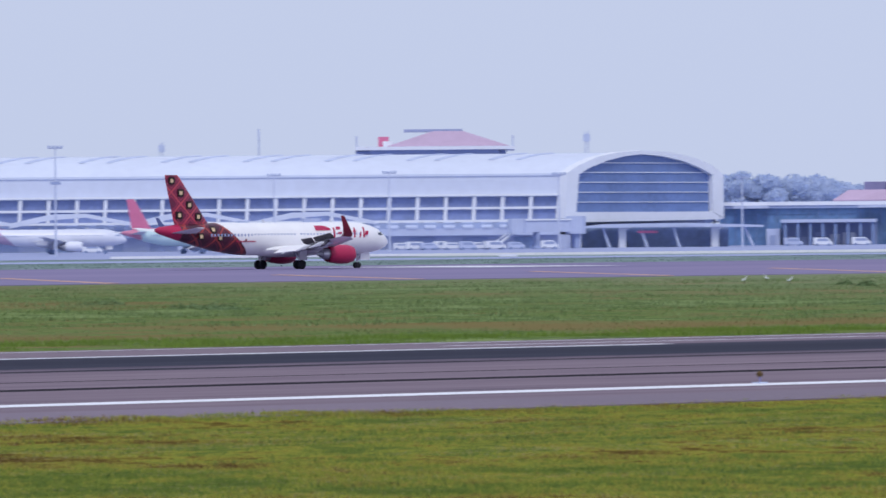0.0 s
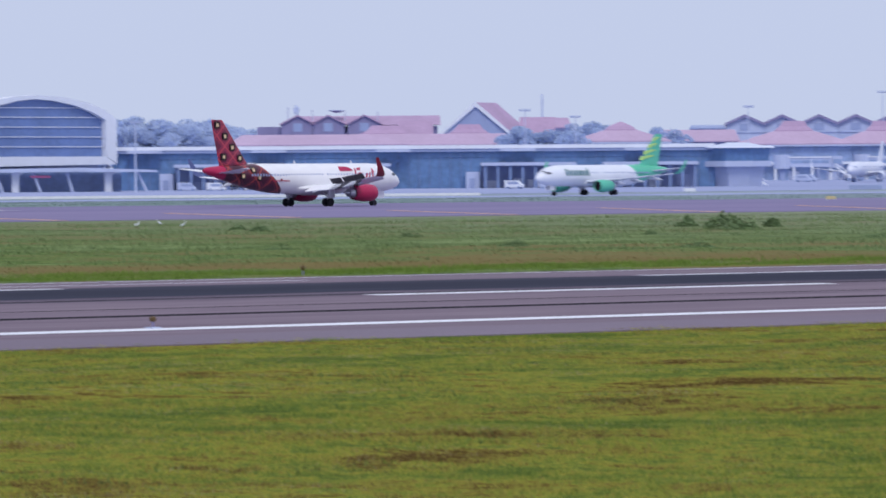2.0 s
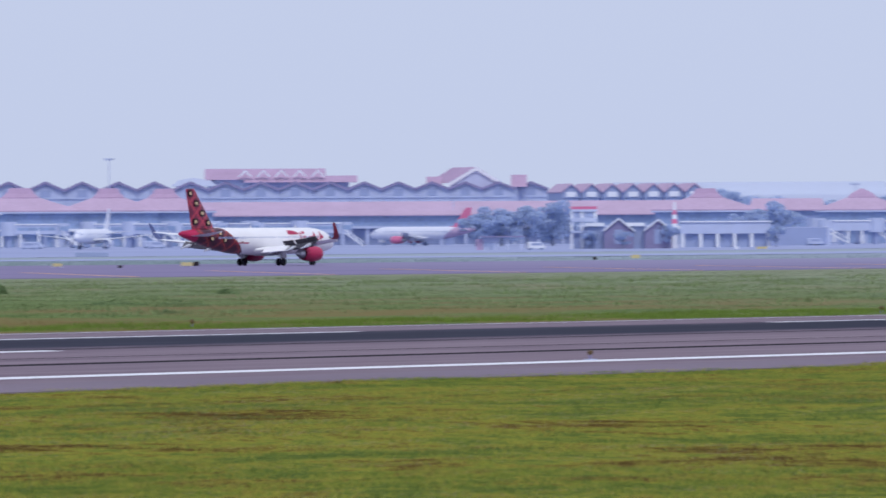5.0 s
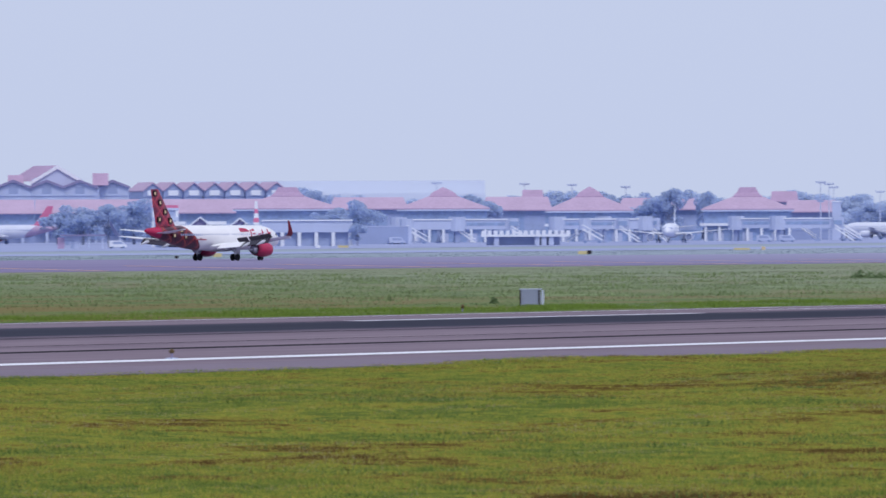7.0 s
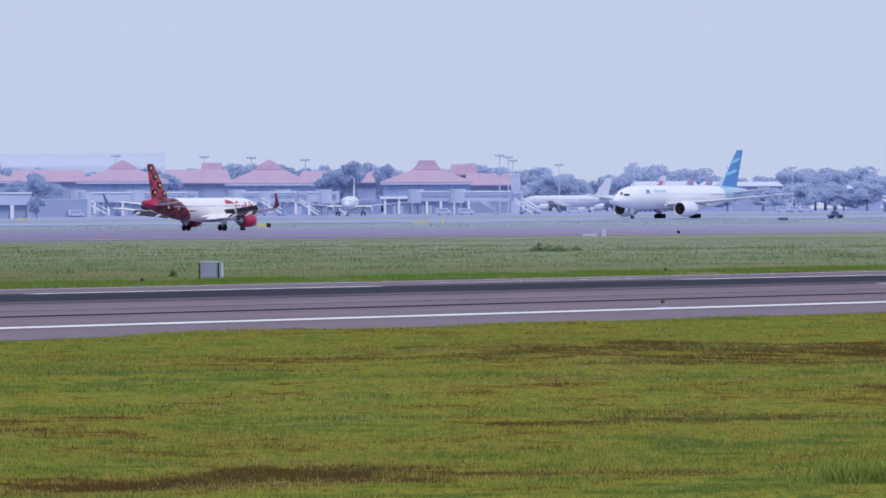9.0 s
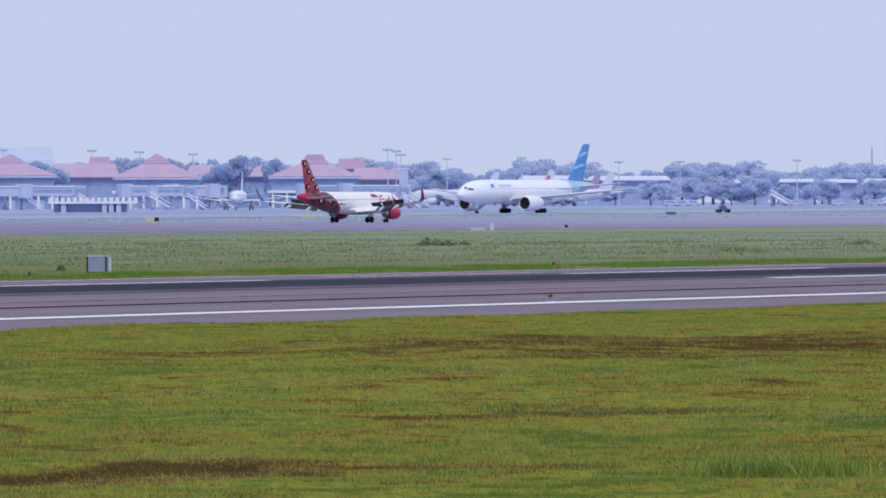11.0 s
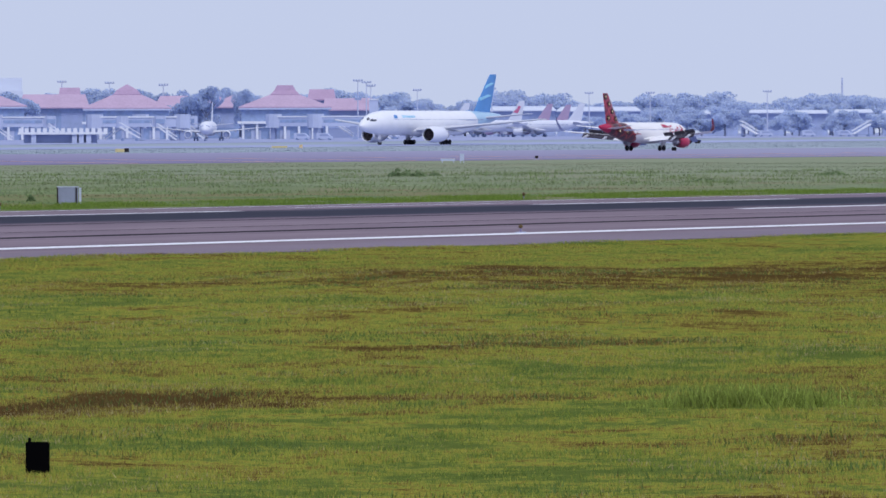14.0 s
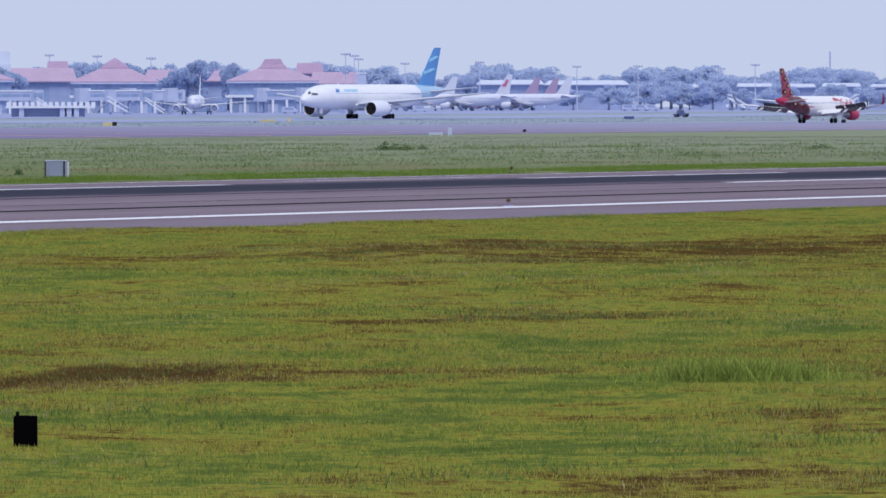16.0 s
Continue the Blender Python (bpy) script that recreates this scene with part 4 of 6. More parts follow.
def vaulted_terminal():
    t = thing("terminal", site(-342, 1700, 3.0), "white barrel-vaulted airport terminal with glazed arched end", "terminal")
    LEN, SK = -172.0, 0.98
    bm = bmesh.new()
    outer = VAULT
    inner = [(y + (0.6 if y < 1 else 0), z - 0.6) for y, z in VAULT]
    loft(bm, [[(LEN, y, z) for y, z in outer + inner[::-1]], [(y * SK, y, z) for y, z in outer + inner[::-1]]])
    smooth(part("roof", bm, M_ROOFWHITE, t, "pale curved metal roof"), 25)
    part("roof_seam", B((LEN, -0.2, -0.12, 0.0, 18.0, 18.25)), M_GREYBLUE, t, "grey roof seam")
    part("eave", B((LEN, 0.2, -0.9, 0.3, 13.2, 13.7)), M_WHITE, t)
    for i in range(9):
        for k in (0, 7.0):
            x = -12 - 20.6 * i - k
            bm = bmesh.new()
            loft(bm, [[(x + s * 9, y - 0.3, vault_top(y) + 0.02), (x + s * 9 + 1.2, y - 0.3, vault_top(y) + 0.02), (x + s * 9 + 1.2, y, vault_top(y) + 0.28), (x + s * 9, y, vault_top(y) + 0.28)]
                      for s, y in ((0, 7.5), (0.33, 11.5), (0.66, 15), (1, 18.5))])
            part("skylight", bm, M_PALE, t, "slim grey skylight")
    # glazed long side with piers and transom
    part("glazing", B((LEN, -1, 0.9, 1.2, 7.2, 13.3)), M_GLASS_SIDE, t, "hazy blue glazing band")
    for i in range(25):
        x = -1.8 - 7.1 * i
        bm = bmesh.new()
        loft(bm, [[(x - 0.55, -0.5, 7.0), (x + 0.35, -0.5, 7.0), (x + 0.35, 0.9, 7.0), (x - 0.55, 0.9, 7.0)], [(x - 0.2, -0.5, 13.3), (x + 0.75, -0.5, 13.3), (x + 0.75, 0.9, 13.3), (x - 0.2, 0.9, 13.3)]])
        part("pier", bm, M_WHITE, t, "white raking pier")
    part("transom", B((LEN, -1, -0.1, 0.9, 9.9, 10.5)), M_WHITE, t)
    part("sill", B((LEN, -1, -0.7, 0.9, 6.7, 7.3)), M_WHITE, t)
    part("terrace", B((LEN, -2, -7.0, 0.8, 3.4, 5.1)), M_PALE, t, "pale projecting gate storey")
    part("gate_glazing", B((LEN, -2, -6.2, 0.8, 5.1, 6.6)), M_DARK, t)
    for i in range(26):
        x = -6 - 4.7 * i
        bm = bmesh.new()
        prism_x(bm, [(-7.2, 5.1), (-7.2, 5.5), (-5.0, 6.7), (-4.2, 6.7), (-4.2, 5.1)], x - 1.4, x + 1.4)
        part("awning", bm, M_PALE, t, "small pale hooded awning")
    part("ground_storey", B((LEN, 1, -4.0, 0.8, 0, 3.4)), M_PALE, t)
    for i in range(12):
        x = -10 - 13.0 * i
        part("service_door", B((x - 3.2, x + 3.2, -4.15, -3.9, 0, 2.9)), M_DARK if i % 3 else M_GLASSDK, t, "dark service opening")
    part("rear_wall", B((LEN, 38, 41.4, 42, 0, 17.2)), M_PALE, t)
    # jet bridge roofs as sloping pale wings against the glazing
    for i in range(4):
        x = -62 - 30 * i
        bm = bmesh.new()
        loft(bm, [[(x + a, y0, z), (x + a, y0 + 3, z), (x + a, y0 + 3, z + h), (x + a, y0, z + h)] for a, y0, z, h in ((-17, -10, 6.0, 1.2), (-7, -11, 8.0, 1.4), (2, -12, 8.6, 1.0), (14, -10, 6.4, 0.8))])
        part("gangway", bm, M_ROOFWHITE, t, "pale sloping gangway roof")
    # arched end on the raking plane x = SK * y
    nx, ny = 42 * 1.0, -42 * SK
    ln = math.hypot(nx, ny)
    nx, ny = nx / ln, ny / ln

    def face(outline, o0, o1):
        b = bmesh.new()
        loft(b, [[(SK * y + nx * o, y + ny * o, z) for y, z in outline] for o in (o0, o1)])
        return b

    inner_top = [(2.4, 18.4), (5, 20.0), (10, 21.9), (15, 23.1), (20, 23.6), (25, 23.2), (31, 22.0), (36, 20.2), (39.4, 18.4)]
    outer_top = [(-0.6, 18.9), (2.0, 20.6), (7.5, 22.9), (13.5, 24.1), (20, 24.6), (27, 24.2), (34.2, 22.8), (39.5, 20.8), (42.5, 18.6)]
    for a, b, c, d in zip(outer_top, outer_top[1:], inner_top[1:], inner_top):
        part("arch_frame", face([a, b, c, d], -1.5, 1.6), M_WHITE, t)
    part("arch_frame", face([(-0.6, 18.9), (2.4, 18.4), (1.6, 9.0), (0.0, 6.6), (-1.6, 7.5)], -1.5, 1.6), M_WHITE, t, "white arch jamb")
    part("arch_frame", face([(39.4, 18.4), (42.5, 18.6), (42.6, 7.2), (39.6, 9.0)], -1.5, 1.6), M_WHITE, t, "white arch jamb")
    part("arch_frame", face([(1.2, 9.0), (39.5, 9.0), (42.4, 7.0), (0.2, 6.4)], -1.5, 1.6), M_WHITE, t, "white sill beam")
    # glass between the bars
    zs = [9.0, 11.5, 14.0, 16.5, 19.0, 21.4, 23.6]

    def span_at(z):
        left = next(((a[0] + (b[0] - a[0]) * (z - a[1]) / (b[1] - a[1])) for a, b in zip(inner_top, inner_top[1:]) if a[1] <= z <= b[1]), None)
        right = next(((a[0] + (b[0] - a[0]) * (z - a[1]) / (b[1] - a[1])) for a, b in zip(inner_top, inner_top[1:]) if b[1] <= z <= a[1] and b[1] < a[1]), None)
        if z < 18.4:
            k = (z - 9) / 9.4
            return 1.4 + 1.0 * k, 39.5 - 0.1 * k
        if left is None or right is None:
            return 19.0, 21.0
        return left, right

    for z0, z1 in zip(zs, zs[1:]):
        zz = [z0 + (z1 - z0) * i / 4 for i in range(5)]
        zz = [min(z, 23.5) for z in zz]
        out = [(span_at(z)[0], z) for z in zz] + [(span_at(z)[1], z) for z in reversed(zz)]
        part("arch_pane", face(out, -0.3, 0.2), M_GLASS, t, "blue glazing of the arched end")
        if z0 > 9.5:
            l, r = span_at(z0)
            part("glazing_bar", face([(l, z0 - 0.09), (r, z0 - 0.09), (r, z0 + 0.09), (l, z0 + 0.09)], -0.3, 0.5), M_WHITE, t)
    # porch under the arch
    bm = bmesh.new()
    prism(bm, [(1, 5.0), (9, 5.9), (30, 6.1), (49, 5.4), (49, 4.9), (30, 5.1), (9, 5.0)], -9, 2)
    part("porch_roof", bm, M_PALE, t, "pale canopy over the entrance")
    part("porch_glazing", B((3, 41, 3, 3.4, 0, 5.0)), M_GLASSDK, t)
    for x, dx in ((10.5, -1.6), (20, -1.8), (28, -1.4), (46.5, -2.2)):
        bm = bmesh.new()
        tube(bm, (x, -7, 0), (x + dx, -7, 5.0), 0.4, 0.3)
        part("raking_column", bm, M_PALE, t)
    for x in (2.6, 13.8, 37.0):
        bm = bmesh.new()
        loft(bm, [[(x - 0.9, -6, z), (x + w, -6, z), (x + w, -4.5, z), (x - 0.9, -4.5, z)] for z, w in ((0, 0.9), (4.2, 1.0), (5.2, 2.4))])
        part("pillar", bm, M_WHITE, t, "stout white pillar")
    part("sign_band", B((17.5, 22.5, -7.4, -7.1, 3.6, 4.2)), M_ROSE, t, "hazy orange sign band")


def roof_pavilion():
    d = 2400
    k = d / FOCAL_PX
    t = thing("tower_pavilion", site(-572, d), "rooftop pavilion with red hipped roof above the terminal", "building")
    z = lambda v: level(v, d) - 1.9
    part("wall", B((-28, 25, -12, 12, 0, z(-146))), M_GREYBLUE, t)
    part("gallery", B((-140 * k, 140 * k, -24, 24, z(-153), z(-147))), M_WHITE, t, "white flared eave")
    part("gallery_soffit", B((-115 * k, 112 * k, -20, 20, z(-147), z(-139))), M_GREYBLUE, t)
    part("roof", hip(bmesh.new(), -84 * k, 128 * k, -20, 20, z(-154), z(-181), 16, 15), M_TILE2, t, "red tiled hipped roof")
    part("ridge", B((-55 * k, 48 * k, -3, 3, z(-181) - 0.3, z(-184.5))), M_GREYBLUE, t)
    part("dormer", B((-100 * k, -82 * k, -14, -6, z(-153), z(-171))), M_ROSE, t)
    part("parapet", B((-92 * k, -74 * k, -16, -5, z(-153), z(-163))), M_WHITE, t)
    for x in (-138, 136):
        bm = bmesh.new()
        tube(bm, (x * k, -22, z(-153)), (x * k, -22, z(-172)), 0.25)
        part("mast", bm, M_PALE, t)


def low_pier():
    d = 1750
    k = d / FOCAL_PX
    t = thing("pier_building", site(465, d), "long low terminal pier with white flat roof and teal glazing", "terminal")
    g = rise(*spot(465, d))
    z = lambda v: level(v, d) - g
    x0, x1 = -535 * k, 530 * k
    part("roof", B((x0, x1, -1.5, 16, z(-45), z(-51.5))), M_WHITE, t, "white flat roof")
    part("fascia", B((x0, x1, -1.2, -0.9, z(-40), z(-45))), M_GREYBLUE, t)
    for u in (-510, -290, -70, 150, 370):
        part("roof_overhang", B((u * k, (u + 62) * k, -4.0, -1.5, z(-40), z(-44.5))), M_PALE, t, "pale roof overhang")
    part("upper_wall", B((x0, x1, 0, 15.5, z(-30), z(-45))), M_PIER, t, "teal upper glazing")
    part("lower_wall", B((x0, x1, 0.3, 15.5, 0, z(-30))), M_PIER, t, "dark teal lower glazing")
    rng = random.Random(4)
    for i in range(58):
        x = x0 + (x1 - x0) * (i + 0.5) / 58
        part("mullion", B((x - 0.08, x + 0.08, -0.12, 0.3, 0, z(-40))), M_SLATE, t)
    for u in (-425, -212, 115, 330):
        part("bay_roof", B((u * k, (u + 168) * k, -11, 0.2, z(-20), z(-14.5))), M_PALE, t, "grey flat canopy roof")
        part("bay_back", B((u * k, (u + 168) * k, -0.5, 0.25, 0, z(-14.5))), M_GREYBLUE, t)
        for i in range(8):
            x = (u + 8 + 22 * i) * k
            part("bay_column", B((x - 0.35, x + 0.35, -10.5, -9.8, 0, z(-14.5))), M_SLATE, t)
        for i in range(6):
            x = (u + 18 + 25 * i) * k
            w = rng.uniform(1.1, 1.9)
            part("bay_door", B((x - w, x + w, -0.8, -0.5, 0, rng.uniform(2.0, 3.4))), rng.choice([M_PALE, M_WHITE, M_GREYBLUE]), t, "pale gate door")
        part("stair_block", B(((u - 26) * k, (u - 2) * k, -7, 0.2, 0, z(-4))), M_PALE, t)
        part("stair_door", B(((u - 20) * k, (u - 10) * k, -7.15, -7, 0, 2.6)), M_GREYBLUE, t)
    # glazed end pavilion
    bm = bmesh.new()
    ring = lambda r, zz: [(x1 + 6 + r * math.cos(a), 4 + r * math.sin(a), zz) for a in [radians(22.5 + 45 * i) for i in range(8)]]
    loft(bm, [ring(9.5, z(-47)), ring(10.5, z(-42)), ring(2, z(-53))][0:1] + [ring(10.5, z(-43)), ring(2.5, z(-53))])
    part("end_roof", bm, M_ROOFWHITE, t, "faceted pale roof")
    bm = bmesh.new()
    loft(bm, [ring(8.5, z(-14)), ring(9.0, z(-43))])
    part("end_glazing", bm, M_PIER, t)
    bm = bmesh.new()
    loft(bm, [ring(9.4, z(-10)), ring(9.4, z(-20))])
    part("end_band", bm, M_PALE, t)
    bm = bmesh.new()
    loft(bm, [ring(6.5, 0), ring(7.5, z(-10))])
    part("end_base", bm, M_PALE, t)


def gable_front(parent, x, w, z0, z1, z2, depth, wall, roof, n=1):
    """A gabled bay: wall up to the eaves z1, ridge at z2, roof with thickness and overhang."""
    bm = bmesh.new()
    prism(bm, [(x - w, z0), (x + w, z0), (x + w, z1), (x, z2 - 0.4), (x - w, z1)], 0, depth)
    part("gable_wall", bm, wall, parent)
    for s in (-1, 1):
        bm = bmesh.new()
        prism(bm, [(x, z2), (x + s * w * 1.08, z1 - 0.15), (x + s * w * 1.08, z1 - 0.65), (x, z2 - 0.5)], -0.8, depth)
        part("roof_slope", bm, roof, parent)
    part("gable_window", B((x - w * 0.28, x + w * 0.28, -0.12, 0.05, z0 + (z1 - z0) * 0.25, z1)), M_GREYBLUE, parent)


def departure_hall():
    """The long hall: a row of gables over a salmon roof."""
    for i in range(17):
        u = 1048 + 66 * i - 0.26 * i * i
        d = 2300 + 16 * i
        k = d / FOCAL_PX
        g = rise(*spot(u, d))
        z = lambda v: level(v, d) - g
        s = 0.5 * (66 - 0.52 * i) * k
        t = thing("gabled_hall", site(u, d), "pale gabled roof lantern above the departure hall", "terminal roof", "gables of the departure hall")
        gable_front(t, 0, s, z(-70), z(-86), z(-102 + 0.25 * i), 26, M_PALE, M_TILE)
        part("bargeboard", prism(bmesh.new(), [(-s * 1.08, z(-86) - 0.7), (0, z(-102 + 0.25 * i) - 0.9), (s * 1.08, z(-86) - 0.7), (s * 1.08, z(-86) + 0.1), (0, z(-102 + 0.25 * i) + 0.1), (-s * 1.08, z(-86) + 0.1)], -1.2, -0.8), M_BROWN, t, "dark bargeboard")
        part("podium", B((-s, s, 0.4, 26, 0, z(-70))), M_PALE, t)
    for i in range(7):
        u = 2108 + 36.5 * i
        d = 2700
        k = d / FOCAL_PX
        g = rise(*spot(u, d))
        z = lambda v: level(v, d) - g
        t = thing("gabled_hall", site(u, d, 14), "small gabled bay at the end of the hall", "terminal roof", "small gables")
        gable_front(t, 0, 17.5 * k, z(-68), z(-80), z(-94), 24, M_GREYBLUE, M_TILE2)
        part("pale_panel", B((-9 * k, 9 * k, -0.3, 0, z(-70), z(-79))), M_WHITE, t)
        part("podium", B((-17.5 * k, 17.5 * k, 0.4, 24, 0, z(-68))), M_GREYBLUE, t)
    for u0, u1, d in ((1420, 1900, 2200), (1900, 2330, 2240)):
        um, k = (u0 + u1) / 2, d / FOCAL_PX
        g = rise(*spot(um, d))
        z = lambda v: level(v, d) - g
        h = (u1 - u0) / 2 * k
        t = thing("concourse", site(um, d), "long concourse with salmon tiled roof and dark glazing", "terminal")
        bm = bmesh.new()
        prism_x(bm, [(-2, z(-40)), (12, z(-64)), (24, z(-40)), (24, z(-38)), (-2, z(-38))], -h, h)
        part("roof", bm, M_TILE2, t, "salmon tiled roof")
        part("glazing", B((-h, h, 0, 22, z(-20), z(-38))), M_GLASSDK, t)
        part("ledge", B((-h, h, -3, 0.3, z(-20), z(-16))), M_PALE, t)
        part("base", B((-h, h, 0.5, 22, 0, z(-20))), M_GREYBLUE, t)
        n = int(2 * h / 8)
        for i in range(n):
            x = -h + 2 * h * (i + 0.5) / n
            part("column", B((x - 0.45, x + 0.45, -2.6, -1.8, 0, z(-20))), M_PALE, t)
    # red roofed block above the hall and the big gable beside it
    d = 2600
    k = d / FOCAL_PX
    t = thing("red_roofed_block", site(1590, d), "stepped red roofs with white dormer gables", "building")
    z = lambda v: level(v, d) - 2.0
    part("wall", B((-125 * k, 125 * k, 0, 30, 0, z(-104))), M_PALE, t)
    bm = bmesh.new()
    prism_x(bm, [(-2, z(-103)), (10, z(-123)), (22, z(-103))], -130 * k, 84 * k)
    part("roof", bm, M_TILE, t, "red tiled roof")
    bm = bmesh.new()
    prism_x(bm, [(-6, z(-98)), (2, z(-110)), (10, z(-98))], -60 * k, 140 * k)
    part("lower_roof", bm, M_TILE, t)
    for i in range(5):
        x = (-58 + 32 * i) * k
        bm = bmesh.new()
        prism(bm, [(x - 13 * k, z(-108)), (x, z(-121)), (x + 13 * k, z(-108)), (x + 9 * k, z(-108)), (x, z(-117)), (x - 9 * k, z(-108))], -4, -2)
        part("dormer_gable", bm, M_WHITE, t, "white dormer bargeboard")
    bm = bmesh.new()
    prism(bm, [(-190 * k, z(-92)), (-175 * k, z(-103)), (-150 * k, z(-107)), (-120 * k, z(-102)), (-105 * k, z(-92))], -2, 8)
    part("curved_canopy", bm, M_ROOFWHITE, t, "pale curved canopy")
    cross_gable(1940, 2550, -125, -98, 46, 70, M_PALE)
    cross_gable(572, 2250, -128, -78, 58, 62, M_GREYBLUE)


def cross_gable(u, d, v_top, v_eave, half, run, wall):
    """A steep gable with white verges, its red roof running off to the side."""
    k = d / FOCAL_PX
    g = rise(*spot(u, d))
    z = lambda v: level(v, d) - g
    sgn = 1 if u < 1000 else -1
    side_run = 1.0 if u < 1000 else 0.4
    t = thing("gable_house", site(u, d), "steep gable with white verges and red tiled roof", "building")
    bm = bmesh.new()
    prism(bm, [(-half * k, 0), (half * k, 0), (half * k, z(v_eave)), (0, z(v_top) - 0.5), (-half * k, z(v_eave))], 0, 3)
    part("gable_wall", bm, wall, t, "grey-blue glazed gable")
    for s in (-1, 1):
        bm = bmesh.new()
        prism(bm, [(0, z(v_top)), (s * half * 1.05 * k, z(v_eave) - 0.6), (s * half * 1.05 * k, z(v_eave) - 1.8), (0, z(v_top) - 1.6)], -0.8, 0.4)
        part("verge", bm, M_WHITE, t, "white verge board")
    bm = bmesh.new()
    loft(bm, [[(0, 0.5, z(v_top) - 0.2), (sgn * half * k, 0.5, z(v_eave) - 0.4), (sgn * half * k, 3.0, z(v_eave) - 0.4)],
              [(sgn * run * 0.6 * k, 22, z(v_top) - 0.2), (sgn * (half + run * 0.6) * k, 22, z(v_eave) - 0.4), (sgn * (half + run * 0.6) * k, 24, z(v_eave) - 0.4)]])
    part("roof", bm, M_TILE, t, "red tiled roof slope")
    for o, vt in ((1.35, 0.45), (-1.3, 0.35)):
        bm = bmesh.new()
        zz = z(v_eave + (v_top - v_eave) * vt)
        prism_x(bm, [(2, z(v_eave) - 2), (7, zz), (12, z(v_eave) - 2)], min(o * half * k, o * half * k + math.copysign(run * side_run, o) * k), max(o * half * k, o * half * k + math.copysign(run * side_run, o) * k))
        part("side_roof", bm, M_TILE, t)
    part("base", B((-half * 1.6 * k, half * 1.6 * k, 3, 20, 0, z(v_eave) - 2)), M_PALE, t)


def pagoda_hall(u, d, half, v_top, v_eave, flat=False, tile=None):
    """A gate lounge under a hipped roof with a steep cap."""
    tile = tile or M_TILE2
    k = d / FOCAL_PX
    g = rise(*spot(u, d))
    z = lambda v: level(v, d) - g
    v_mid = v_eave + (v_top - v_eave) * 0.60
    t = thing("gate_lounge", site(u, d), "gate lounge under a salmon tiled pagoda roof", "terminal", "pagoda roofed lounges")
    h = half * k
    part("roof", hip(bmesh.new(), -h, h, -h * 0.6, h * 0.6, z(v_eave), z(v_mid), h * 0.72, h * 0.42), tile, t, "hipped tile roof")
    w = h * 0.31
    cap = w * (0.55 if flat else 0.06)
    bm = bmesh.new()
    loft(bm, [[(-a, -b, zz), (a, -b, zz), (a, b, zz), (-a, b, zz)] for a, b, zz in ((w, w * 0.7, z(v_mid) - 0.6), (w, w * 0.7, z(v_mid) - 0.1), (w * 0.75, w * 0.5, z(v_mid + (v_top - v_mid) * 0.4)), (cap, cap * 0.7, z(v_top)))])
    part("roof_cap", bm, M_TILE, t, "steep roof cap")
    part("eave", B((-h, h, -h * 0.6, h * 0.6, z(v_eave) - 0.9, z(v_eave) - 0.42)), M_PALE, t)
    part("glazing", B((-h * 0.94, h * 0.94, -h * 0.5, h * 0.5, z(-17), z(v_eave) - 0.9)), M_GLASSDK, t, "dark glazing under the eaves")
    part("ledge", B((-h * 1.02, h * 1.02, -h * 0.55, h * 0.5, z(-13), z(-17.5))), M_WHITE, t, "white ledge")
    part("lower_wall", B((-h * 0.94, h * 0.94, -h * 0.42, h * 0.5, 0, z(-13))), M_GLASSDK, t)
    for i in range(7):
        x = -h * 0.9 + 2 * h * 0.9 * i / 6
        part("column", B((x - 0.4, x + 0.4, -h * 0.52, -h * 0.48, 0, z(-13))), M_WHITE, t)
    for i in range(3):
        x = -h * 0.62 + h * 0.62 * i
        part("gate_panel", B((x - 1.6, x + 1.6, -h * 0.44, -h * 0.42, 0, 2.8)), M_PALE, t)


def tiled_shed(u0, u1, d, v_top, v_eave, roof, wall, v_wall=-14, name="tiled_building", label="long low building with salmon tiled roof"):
    um, k = (u0 + u1) / 2, d / FOCAL_PX
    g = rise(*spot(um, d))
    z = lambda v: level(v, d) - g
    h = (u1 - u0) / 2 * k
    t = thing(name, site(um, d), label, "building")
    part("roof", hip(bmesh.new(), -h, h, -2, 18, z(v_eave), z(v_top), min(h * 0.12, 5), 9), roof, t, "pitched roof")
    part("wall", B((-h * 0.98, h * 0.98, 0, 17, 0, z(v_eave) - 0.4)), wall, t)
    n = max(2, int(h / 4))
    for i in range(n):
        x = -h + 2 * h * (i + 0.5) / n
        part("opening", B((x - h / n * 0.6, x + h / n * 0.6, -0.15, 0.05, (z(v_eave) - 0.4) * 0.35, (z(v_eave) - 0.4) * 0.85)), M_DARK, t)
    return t


